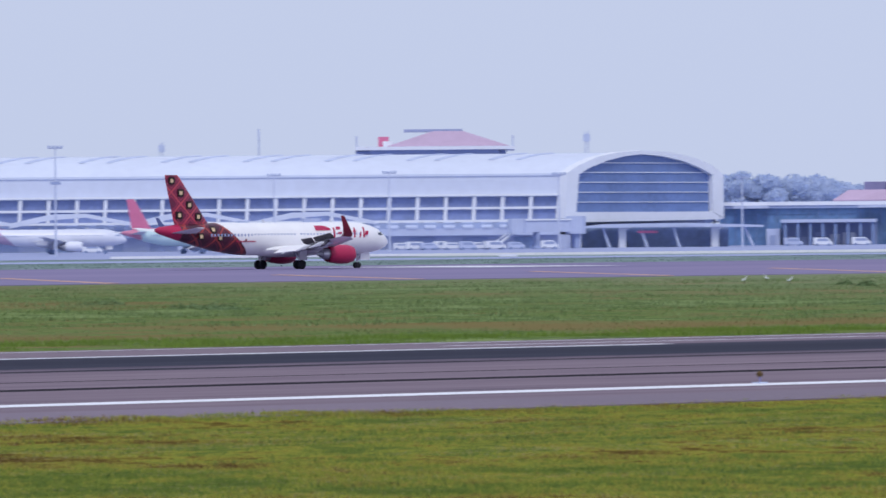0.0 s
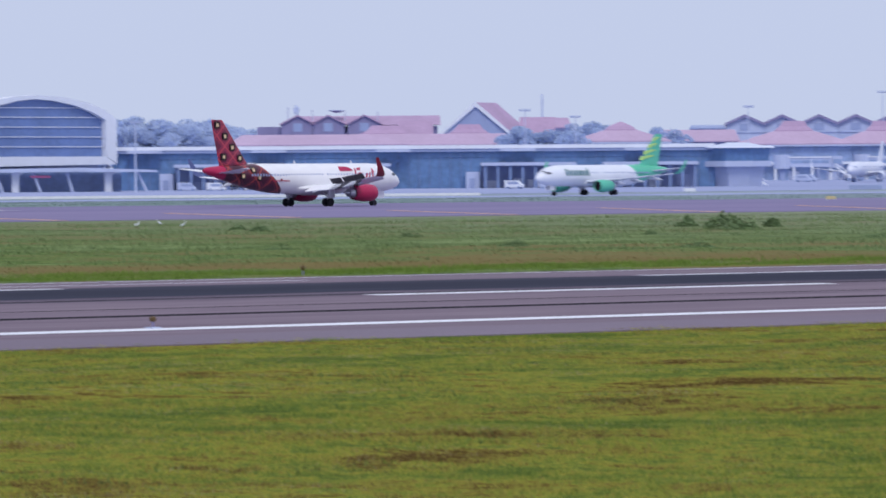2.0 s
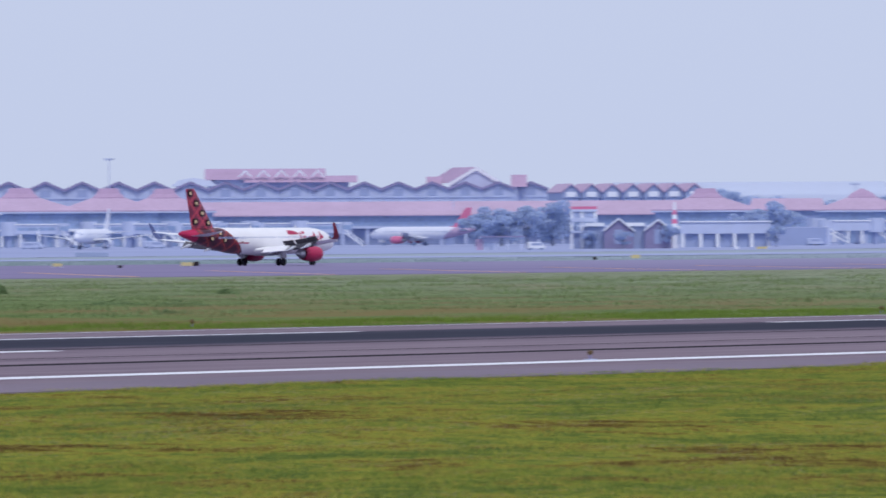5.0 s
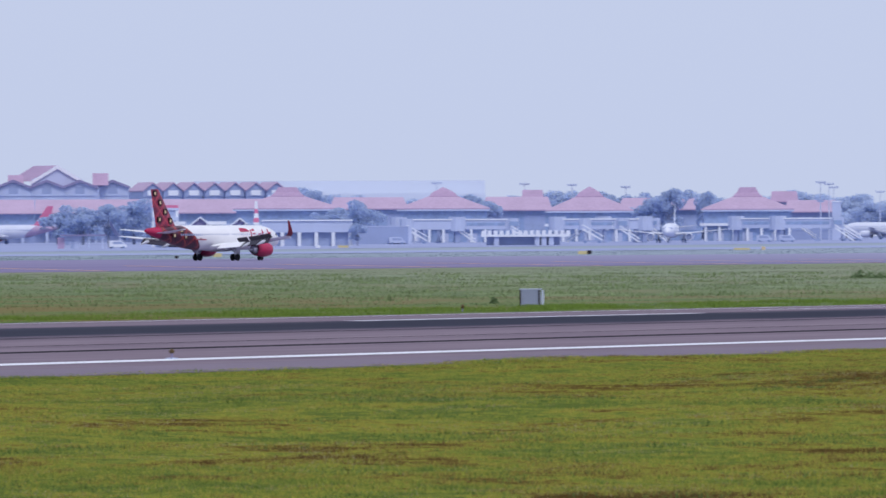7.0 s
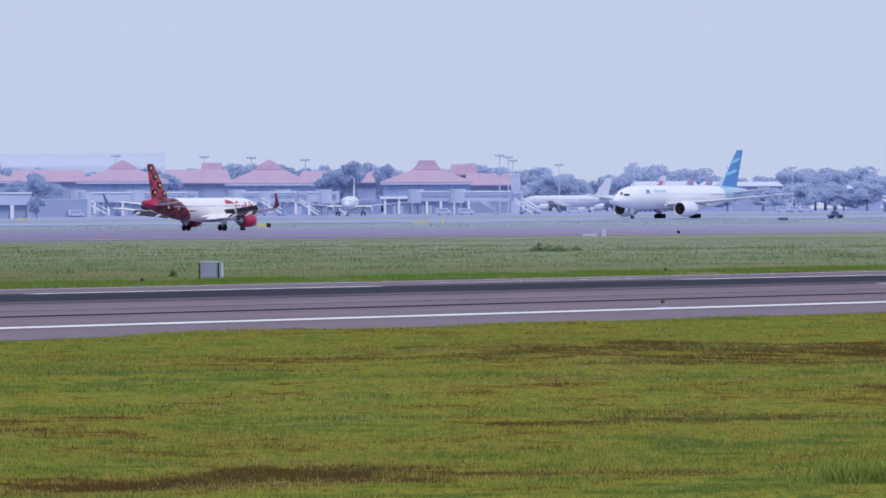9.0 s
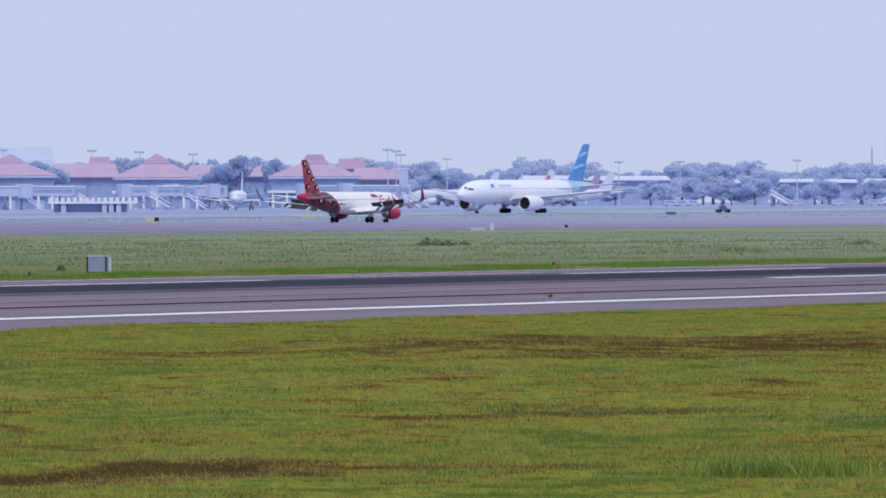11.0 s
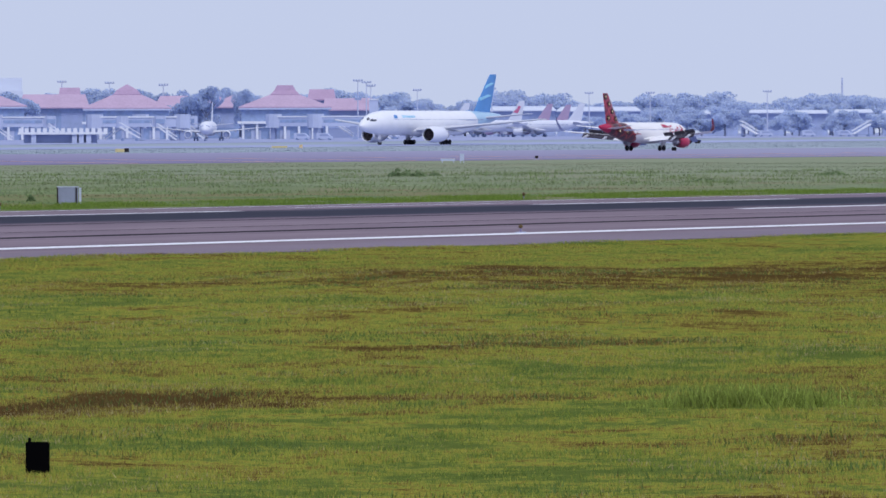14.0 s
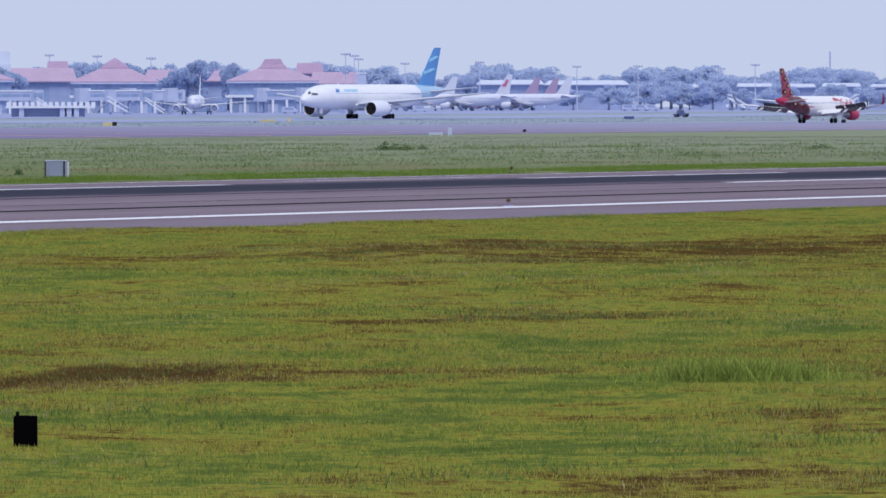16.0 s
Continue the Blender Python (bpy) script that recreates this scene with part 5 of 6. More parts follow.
def brown_gables():
    d = 2300
    k = d / FOCAL_PX
    z = lambda v: level(v, d) - rise(*spot(340, d))
    t = thing("gabled_office", site(345, d), "brown gabled office block with red roofs", "building")
    part("wall", B((-160 * k, 160 * k, 6, 30, 0, z(-86))), M_BROWN, t)
    for x in (-88, -34, 30):
        gable_front(t, x * k, 29 * k, z(-72), z(-92), z(-107), 30, M_BROWN, M_TILE)
    bm = bmesh.new()
    prism_x(bm, [(4, z(-88)), (16, z(-105)), (28, z(-88))], -85 * k, 165 * k)
    part("roof", bm, M_TILE, t, "long red tiled roof")
    for x, v in ((-105, -120), (-62, -116), (-4, -112), (54, -112)):
        bm = bmesh.new()
        tube(bm, (x * k, 10, z(-90)), (x * k, 10, z(v)), 0.2)
        part("mast", bm, M_STEEL, t)
    bm = bmesh.new()
    loft(bm, [[(-19 * k + r * math.cos(a), 10 + r * math.sin(a), zz) for a in [i * math.pi / 4 for i in range(8)]] for r, zz in ((0.3, z(-110)), (2.8, z(-114)), (2.8, z(-115)))])
    part("dish", bm, M_GREYBLUE, t, "radar dish")


vaulted_terminal()
roof_pavilion()
low_pier()
departure_hall()
brown_gables()
for u, d, half, vt, ve, flat in ((411, 2120, 130, -87, -54, True), (560, 2100, 110, -88, -53, True), (828, 2150, 90, -91, -57, False), (1134, 2150, 108, -90, -50, True),
                                 (1290, 2160, 92, -89, -50, True), (1388, 2170, 92, -88, -50, True), (2346, 2150, 96, -84, -47, True), (2622, 2150, 82, -83, -46, False),
                                 (2881, 2170, 78, -83, -42, False), (3160, 2190, 82, -81, -43, True)):
    pagoda_hall(u, d, half, vt, ve, flat)
for u0, u1, d, vt, ve, roof, wall in ((130, 700, 2180, -72, -54, M_TILE2, M_GREYBLUE), (880, 1040, 2220, -76, -56, M_TILE2, M_GREYBLUE), (2420, 2560, 2260, -66, -46, M_TILE2, M_GLASSDK),
                                      (2690, 2815, 2260, -66, -43, M_TILE2, M_GLASSDK), (2930, 3080, 2260, -63, -43, M_TILE2, M_GLASSDK), (3225, 3320, 2290, -58, -38, M_TILE2, M_GREYBLUE),
                                      (645, 742, 2330, -99, -82, M_TILE, M_PALE), (2760, 2800, 2320, -78, -60, M_TILE, M_GREYBLUE), (3200, 3250, 2330, -74, -56, M_TILE, M_GREYBLUE)):
    tiled_shed(u0, u1, d, vt, ve, roof, wall)
tiled_shed(950, 1015, 2300, -84, -79, M_GREYBLUE, M_GREYBLUE, name="flat_canopy", label="long flat dark canopy")
for u0, u1, vt, ve in ((3520, 3640, -43, -36), (3640, 3790, -42, -35), (3900, 3962, -35, -30), (3980, 4045, -36, -31), (4058, 4120, -35, -30), (4130, 4200, -36, -31), (4215, 4290, -34, -30)):
    tiled_shed(u0, u1, 2600, vt, ve, M_ROOFWHITE, M_DARK, name="hangar_shed", label="low shed with pale thin roof")


def far_block():
    d = 3300
    k = d / FOCAL_PX
    t = thing("exhibition_hall", site(2440, d), "huge hazy pale hall behind the terminals", "building")
    z = lambda v: level(v, d) - 2
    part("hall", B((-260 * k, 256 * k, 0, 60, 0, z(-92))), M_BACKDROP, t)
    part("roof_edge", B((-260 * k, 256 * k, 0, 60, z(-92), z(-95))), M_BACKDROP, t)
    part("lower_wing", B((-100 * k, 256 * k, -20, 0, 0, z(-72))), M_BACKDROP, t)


far_block()


# ---- trees ----
def tree_mesh(seed, h, spread, leaves, material):
    """Trunk with limbs and a crown of leafy clumps; returns trunk and crown meshes."""
    rng = random.Random(seed)
    bm = bmesh.new()
    tube(bm, (0, 0, -0.3), (0, 0, h * 0.45), h * 0.035, h * 0.022, 7)
    tips = []
    for i in range(9):
        a = i * 2.4 + rng.uniform(-0.3, 0.3)
        q = (math.cos(a) * spread * rng.uniform(0.3, 0.8), math.sin(a) * spread * rng.uniform(0.3, 0.8), h * rng.uniform(0.3, 0.88))
        tube(bm, (0, 0, h * rng.uniform(0.25, 0.45)), q, h * 0.014, h * 0.004, 5)
        tips.append(q)
    tips += [(0, 0, h * 0.85)] * 2
    tm = bpy.data.meshes.new("trunk")
    bm.to_mesh(tm)
    bm.free()
    tm.materials.append(M_BARK)
    r2 = np.random.default_rng(seed)
    cl = np.array([tips[i % len(tips)] for i in range(26)]) + r2.normal(0, 1, (26, 3)) * (spread * 0.24, spread * 0.24, h * 0.075)
    cl[:, 2] = np.clip(cl[:, 2], h * 0.2, h)
    c = cl[r2.integers(0, 26, leaves)]
    dirs = r2.normal(0, 1, (leaves, 3))
    dirs /= np.linalg.norm(dirs, axis=1)[:, None]
    pos = c + dirs * (spread * 0.31 * r2.uniform(0.3, 1.0, leaves) ** 0.5)[:, None] * (1, 1, 0.7)
    e1 = r2.normal(0, 1, (leaves, 3))
    e2 = r2.normal(0, 1, (leaves, 3))
    s = spread * 0.036
    e1 *= s / np.linalg.norm(e1, axis=1)[:, None]
    e2 *= s / np.linalg.norm(e2, axis=1)[:, None]
    v = np.stack([pos - e1 - e2, pos + e1 - e2, pos + e1 + e2, pos - e1 + e2], 1).reshape(-1, 3)
    cm = bpy.data.meshes.new("crown")
    cm.from_pydata(v.tolist(), [], np.arange(leaves * 4).reshape(-1, 4).tolist())
    cm.materials.append(material)
    return tm, cm


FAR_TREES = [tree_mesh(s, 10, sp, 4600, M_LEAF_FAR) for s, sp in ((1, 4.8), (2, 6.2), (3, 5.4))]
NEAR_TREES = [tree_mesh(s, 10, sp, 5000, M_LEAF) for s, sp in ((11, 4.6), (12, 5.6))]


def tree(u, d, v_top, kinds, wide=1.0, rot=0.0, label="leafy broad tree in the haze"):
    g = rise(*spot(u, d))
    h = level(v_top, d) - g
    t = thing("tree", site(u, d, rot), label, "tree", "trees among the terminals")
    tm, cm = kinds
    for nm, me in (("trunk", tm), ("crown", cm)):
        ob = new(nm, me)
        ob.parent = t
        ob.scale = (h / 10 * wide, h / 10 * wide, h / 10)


rng = random.Random(21)
for i in range(16):
    u = -80 + 17 * i
    v = -84 - 10 * math.sin(i * 0.9) * 0.5 - (6 if i < 8 else 0) + rng.uniform(-4, 4)
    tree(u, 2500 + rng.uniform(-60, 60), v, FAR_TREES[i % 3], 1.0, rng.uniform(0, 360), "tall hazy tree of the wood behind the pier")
for u, d, v, w in ((650, 2080, -88, 1.0), (692, 2075, -82, 1.1), (722, 2080, -78, 1.0), (790, 2240, -96, 1.0), (925, 2180, -76, 0.9), (1940, 2050, -44, 1.2), (1985, 2045, -50, 1.1), (2030, 2050, -58, 1.0),
                   (2075, 2060, -60, 1.1), (2395, 2330, -78, 1.0), (2280, 1840, -24, 0.9), (2475, 2080, -57, 1.0), (2430, 2090, -50, 1.1), (2470, 1900, -22, 0.9), (2672, 2230, -74, 1.1), (2690, 2230, -66, 1.0),
                   (2985, 2240, -62, 0.9), (3022, 2235, -84, 0.75), (3092, 2235, -78, 0.6), (2850, 2330, -76, 0.9), (2910, 2330, -78, 0.9), (2945, 2330, -68, 0.9), (2140, 1840, -12, 1.0), (2200, 1835, -10, 1.0)):
    tree(u, d, v, NEAR_TREES[int(u) % 2], w, u * 1.7)
for i in range(46):
    u = 3240 + 24 * i + rng.uniform(-8, 8)
    v = -52 - 9 * math.sin(i * 0.55) + rng.uniform(-6, 4) - (4 if 3400 < u < 3560 else 0)
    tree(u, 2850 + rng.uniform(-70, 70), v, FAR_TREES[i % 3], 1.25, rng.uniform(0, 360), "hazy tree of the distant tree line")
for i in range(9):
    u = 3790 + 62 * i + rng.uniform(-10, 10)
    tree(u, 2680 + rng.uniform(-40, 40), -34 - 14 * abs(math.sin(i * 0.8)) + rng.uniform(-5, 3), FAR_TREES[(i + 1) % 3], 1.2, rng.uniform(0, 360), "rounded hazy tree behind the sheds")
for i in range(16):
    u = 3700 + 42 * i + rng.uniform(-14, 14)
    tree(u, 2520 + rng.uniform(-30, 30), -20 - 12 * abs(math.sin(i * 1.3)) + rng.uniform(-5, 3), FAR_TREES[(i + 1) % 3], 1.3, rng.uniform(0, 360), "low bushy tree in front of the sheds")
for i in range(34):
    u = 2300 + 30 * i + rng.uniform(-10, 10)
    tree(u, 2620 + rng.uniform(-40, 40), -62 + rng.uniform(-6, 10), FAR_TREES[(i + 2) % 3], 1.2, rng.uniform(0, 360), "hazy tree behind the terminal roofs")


# ---- masts and lamps ----
def floodlight(u, d, v_top, mid=False, heads=4):
    g = rise(*spot(u, d))
    h = level(v_top, d) - g
    t = thing("floodlight_mast", site(u, d), "tall grey apron floodlight mast", "lamp post", "apron floodlights")
    bm = bmesh.new()
    tube(bm, (0, 0, 0), (0, 0, h), 0.26, 0.14)
    part("pole", bm, M_STEEL, t)
    part("crossarm", B((-1.5, 1.5, -0.25, 0.25, h - 0.3, h)), M_STEEL, t)
    for i in range(heads):
        x = -1.35 + 2.7 * i / (heads - 1)
        part("lamp_head", B((x - 0.24, x + 0.24, -0.4, 0.1, h - 0.1, h + 0.4)), M_GREYBLUE, t)
    if mid:
        part("crossarm", B((-1.1, 1.1, -0.25, 0.25, h * 0.66, h * 0.66 + 0.7)), M_GREYBLUE, t)


for u, d, v, mid in ((-1244, 1450, -158, True), (-858, 1600, -106, False), (-654, 1600, -109, False), (-354, 1600, -104, False), (-30, 1640, -96, False), (659, 1950, -112, False), (748, 2040, -100, False),
                     (1054, 2100, -116, False), (1291, 2280, -140, False), (2610, 2300, -90, False), (2766, 2330, -88, False), (2850, 2300, -86, False), (2945, 2300, -82, False), (3289, 2250, -89, True), (3304, 2280, -86, False),
                     (3312, 2290, -80, False), (3394, 2500, -72, False), (3526, 2500, -74, False), (3698, 2500, -66, False), (3806, 2400, -66, False), (4013, 2500, -68, False)):
    floodlight(u, d, v, mid)


def lattice_mast(u, d, v_top, w):
    g = rise(*spot(u, d))
    h = level(v_top, d) - g
    t = thing("lattice_mast", site(u, d), "faint lattice radio mast in the haze", "mast", "radio masts")
    for sx in (-1, 1):
        bm = bmesh.new()
        tube(bm, (sx * w, 0, 0), (sx * w * 0.35, 0, h), 0.22, 0.16, 6)
        part("leg", bm, M_PALE, t)
    for i in range(14):
        z0, z1 = h * i / 14, h * (i + 1) / 14
        a, b = w * (1 - 0.65 * i / 14), w * (1 - 0.65 * (i + 1) / 14)
        bm = bmesh.new()
        s = 1 if i % 2 else -1
        tube(bm, (-a * s, 0, z0), (b * s, 0, z1), 0.12, 0.12, 5)
        part("brace", bm, M_PALE, t)
    part("antenna_panel", B((-w * 0.9, w * 0.9, -0.4, 0.4, h * 0.9, h * 0.97)), M_PALE, t)


for u, d, v, w in ((-304, 2900, -180, 1.6), (-1056, 2900, -166, 1.5), (-884, 3000, -188, 0.5), (255, 2500, -124, 1.1), (690, 2700, -140, 0.4), (4145, 2900, -92, 0.4)):
    lattice_mast(u, d, v, w)


# ---- boarding bridges, stairs, vehicles ----
def jet_bridge(u, d, length, turn, z=4.2, group="boarding bridges"):
    t = thing("boarding_bridge", site(u, d, turn), "pale boarding bridge on grey legs with a stair", "boarding bridge", group)
    L = length * 0.7
    part("tunnel", B((-L, 0, -1.5, 1.5, z, z + 2.8)), M_PALE, t, "pale ribbed tunnel")
    part("tunnel_roof", B((-L - 0.3, 0.2, -1.8, 1.8, z + 2.8, z + 3.2)), M_WHITE, t)
    part("window_strip", B((-L + 1, -1, -1.56, -1.5, z + 1.1, z + 2.1)), M_GLASSDK, t)
    bm = bmesh.new()
    loft(bm, [[(1.2 + 2.4 * math.cos(i * math.pi / 5), 2.4 * math.sin(i * math.pi / 5), zz) for i in range(10)] for zz in (z - 0.3, z + 3.3)])
    part("cab", bm, M_PALE, t, "round cab")
    part("cab_window", B((0.2, 3.0, -2.5, -2.2, z + 1.0, z + 2.4)), M_GLASSDK, t)
    bm = bmesh.new()
    loft(bm, [[(-L - 1.5 + 2.6 * math.cos(i * math.pi / 5), 2.6 * math.sin(i * math.pi / 5), zz) for i in range(10)] for zz in (z - 0.5, z + 3.8)])
    part("rotunda", bm, M_PALE, t)
    for x, w in ((-L - 1.5, 0.7), (-L * 0.3, 0.4)):
        for y in (-1.0, 1.0):
            part("leg", B((x - w, x + w, y - 0.3, y + 0.3, 0, z)), M_GREYBLUE, t)
    part("axle", B((-L * 0.3 - 1, -L * 0.3 + 1, -1.6, 1.6, 0.1, 0.9)), M_DARK, t)
    bm = bmesh.new()
    prism(bm, [(0.5, z), (1.3, z), (7.0, 0.2), (6.2, 0.2)], -3.4, -2.5)
    part("stair", bm, M_WHITE, t, "sloping access stair")
    bm = bmesh.new()
    prism(bm, [(0.5, z + 1.0), (0.9, z + 1.1), (6.9, 1.2), (6.5, 1.1)], -3.45, -3.38)
    part("stair_rail", bm, M_WHITE, t)


for u, d, L, turn in ((985, 1760, 16, -20), (1045, 1790, 14, -10), (1200, 2100, 20, 10), (1350, 2110, 22, 0), (1400, 2050, 18, -30), (1480, 2060, 18, 5), (1545, 2060, 16, -20), (1620, 2080, 18, 0), (1700, 2080, 16, 10),
                      (2565, 2060, 18, 190), (2640, 2070, 22, 0), (2735, 2080, 20, 10), (2880, 2060, 22, 185), (2930, 2060, 24, 0), (2985, 2070, 18, -10), (3255, 2120, 28, -15), (3310, 2110, 22, 0), (-420, 1660, 18, 200),
                      (-900, 1640, 20, 160)):
    jet_bridge(u, d, L, turn)


def van(u, d, paint, turn=0.0, long=4.8, high=2.1, label="white service van on the apron"):
    t = thing("van", site(u, d, turn), label, "van", "service vehicles")
    h = long / 2
    bm = bmesh.new()
    prism(bm, [(-h, 0.35), (h, 0.35), (h, 1.05), (h * 0.72, 1.2), (h * 0.45, high), (-h, high)], -0.9, 0.9)
    bmesh.ops.bevel(bm, geom=bm.edges[:], offset=0.08, segments=1, affect="EDGES")
    part("body", bm, paint, t)
    bm = bmesh.new()
    prism(bm, [(-h * 0.6, 1.2), (h * 0.62, 1.2), (h * 0.42, high - 0.25), (-h * 0.6, high - 0.25)], -0.93, 0.93)
    # window and wheel colours are paled to sit in the haze
    part("window_glass", bm, M_GREYBLUE, t, "haze-paled grey windows")
    for x in (-h * 0.62, h * 0.62):
        for y in (-0.8, 0.8):
            bm = bmesh.new()
            tube(bm, (x, y - 0.12, 0.34), (x, y + 0.12, 0.34), 0.34, 0.34, 12)
            part("wheel", bm, M_SLATE, t)


for i, u in enumerate((-632, -606, -585, -562, -540, -516, -494, -468, -430, -372)):
    van(u, 1655 - 3 * (i % 3), (M_WHITE, M_WHITE, M_PALE)[i % 3], 8 * (i % 4), 4.2 + 1.2 * (i % 3 == 1), 1.8 + 0.3 * (i % 2))
for u, d, p in ((60, 1700, M_PALE), (112, 1690, M_WHITE), (180, 1700, M_WHITE), (320, 1690, M_PALE), (372, 1695, M_WHITE), (640, 1700, M_WHITE), (700, 1690, M_PALE), (1150, 1980, M_WHITE), (1160, 2010, M_WHITE), (1365, 2020, M_PALE),
                (1375, 1990, M_WHITE), (1470, 2000, M_WHITE), (1510, 2010, M_PALE), (1570, 2000, M_WHITE), (1610, 2010, M_WHITE), (2045, 1800, M_WHITE), (2540, 2000, M_WHITE), (3190, 2080, M_WHITE), (3230, 2080, M_PALE),
                (3350, 2150, M_WHITE), (3420, 2200, M_PALE), (3790, 2300, M_WHITE), (3812, 2300, M_PALE), (3830, 2320, M_WHITE), (4010, 2350, M_WHITE), (4085, 2350, M_PALE), (4150, 2350, M_WHITE), (-1180, 1640, M_WHITE),
                (-1010, 1640, M_PALE), (-930, 1640, M_WHITE)):
    # white dulls to a bluer tone beyond 1900 m, for the haze
    van(u, d, p if d < 1900 else M_PALE, (u * 7) % 40 - 20)


def tug():
    t = thing("tow_tractor", site(3882, 1800, 20), "dark blue low tow tractor on the grass strip", "tractor")
    bm = bmesh.new()
    prism(bm, [(-1.9, 0.4), (1.9, 0.4), (1.9, 1.0), (0.7, 1.1), (0.4, 1.9), (-0.7, 1.9), (-0.9, 1.1), (-1.9, 0.9)], -1, 1)
    part("body", bm, M_NAVY, t)
    for x in (-1.2, 1.2):
        for y in (-0.95, 0.95):
            bm = bmesh.new()
            tube(bm, (x, y - 0.15, 0.45), (x, y + 0.15, 0.45), 0.45, 0.45, 12)
            part("wheel", bm, M_TYRE, t)


tug()


def mobile_stair(u, d, turn):
    t = thing("mobile_stair", site(u, d, turn), "white mobile passenger stair truck", "passenger stair", "mobile stairs")
    bm = bmesh.new()
    prism(bm, [(-3.5, 0.9), (-2.7, 0.9), (3.0, 4.0), (3.0, 4.4), (2.4, 4.4)], -0.9, 0.9)
    part("flight", bm, M_WHITE, t)
    for y in (-0.95, 0.95):
        bm = bmesh.new()
        prism(bm, [(-3.5, 1.8), (2.6, 5.3), (3.2, 5.3), (3.2, 5.6), (2.5, 5.6), (-3.5, 2.1)], y - 0.04, y + 0.04)
        part("handrail", bm, M_WHITE, t)
    part("chassis", B((-3, 3, -1, 1, 0.5, 0.9)), M_GREYBLUE, t)
    part("strut", B((2.2, 2.6, -0.7, 0.7, 0.9, 3.8)), M_GREYBLUE, t)
    for x in (-2.1, 2.1):
        for y in (-0.9, 0.9):
            bm = bmesh.new()
            tube(bm, (x, y - 0.14, 0.45), (x, y + 0.14, 0.45), 0.45, 0.45, 12)
            part("wheel", bm, M_SLATE, t)


for u, d, turn in ((1240, 2040, 20), (1440, 2020, 0), (1500, 2030, 170), (2575, 2030, 180), (2885, 2030, 180), (3340, 2140, 200), (3980, 2330, 160), (4180, 2330, 10)):
    mobile_stair(u, d, turn)

# ---- huts and walls before the hall ----


def flat_hut():
    t = thing("guard_hut", site(1982, 1800), "small flat-roofed hut with red and white walls", "hut")
    part("roof", B((-5.5, 6.5, -3.5, 3, 3.4, 3.75)), M_BROWN, t)
    part("wall", B((-4.5, -0.5, -2, 2.5, 0, 3.4)), M_PALE, t)
    part("red_panel", B((-6.3, -4.5, -1.8, 2, 0, 3.0)), M_MAUVE, t)
    part("door", B((-2.8, -1.9, -2.1, -2, 0, 2.1)), M_DARK, t)
    part("window", B((-4.2, -3.2, -2.1, -2, 1.0, 2.2)), M_DARK, t)
    for x in (2.0, 5.6):
        part("post", B((x - 0.2, x + 0.2, -3, -2.6, 0, 3.4)), M_PALE, t)


def frame_tower():
    d = 1850
    k = d / FOCAL_PX
    t = thing("frame_tower", site(2131, d), "white open-framed concrete tower with small flat top", "tower")
    z = lambda v: level(v, d) - rise(*spot(2131, d))
    for x in (-22, -4, 20):
        part("post", B((x * k - 0.35, x * k + 0.35, -2, -1.3, 0, z(-48))), M_WHITE, t)
        part("post", B((x * k - 0.35, x * k + 0.35, 2.3, 3.0, 0, z(-48))), M_PALE, t)
    for v0, v1 in ((-26, -32), (-6, -10), (-44, -48)):
        part("floor_slab", B((-24 * k, 23 * k, -2.2, 3.1, z(v0), z(v1))), M_PALE, t)
    part("upper_room", B((-20 * k, 18 * k, -1.6, 2.6, z(-32), z(-44))), M_PALE, t)
    for x in (-11, 8):
        part("window", B((x * k - 0.9, x * k + 0.9, -1.75, -1.6, z(-35), z(-42))), M_DARK, t)
    part("top_railing", B((-23 * k, 22 * k, -2.2, -2.1, z(-48), z(-53))), M_ROSE, t)
    part("lower_room", B((-18 * k, 2 * k, -1, 2.2, 0, z(-6))), M_GREYBLUE, t)


def brown_hut(u, half, v_top):
    d = 1840
    k = d / FOCAL_PX
    t = thing("gabled_hut", site(u, d), "small brown gabled hut with white roof edge", "hut", "gabled huts")
    z = lambda v: level(v, d) - rise(*spot(u, d))
    gable_front(t, 0, half * k, 0, z(-12), z(v_top), 9, M_BROWN, M_WHITE)
    part("side_roof", B((-(half + 34) * k, -half * k, 1, 9, z(-18), z(-24))), M_WHITE, t, "white lean-to roof")
    part("side_wall", B((-(half + 32) * k, -half * k, 2, 8, 0, z(-18))), M_GREYBLUE, t)


def obelisk():
    d = 1850
    t = thing("marker_column", site(2291, d), "orange and white banded marker column", "column")
    z = lambda v: level(v, d) - rise(*spot(2291, d))
    zs = [0, z(-22), z(-30), z(-38), z(-46), z(-60)]
    for i, (a, b) in enumerate(zip(zs, zs[1:])):
        bm = bmesh.new()
        r0, r1 = 0.9 - 0.12 * i, 0.9 - 0.12 * (i + 1)
        loft(bm, [[(-r0, -r0, a), (r0, -r0, a), (r0, r0, a), (-r0, r0, a)], [(-r1, -r1, b), (r1, -r1, b), (r1, r1, b), (-r1, r1, b)]])
        part("band", bm, M_WHITE if i % 2 == 0 else M_ROSE, t)


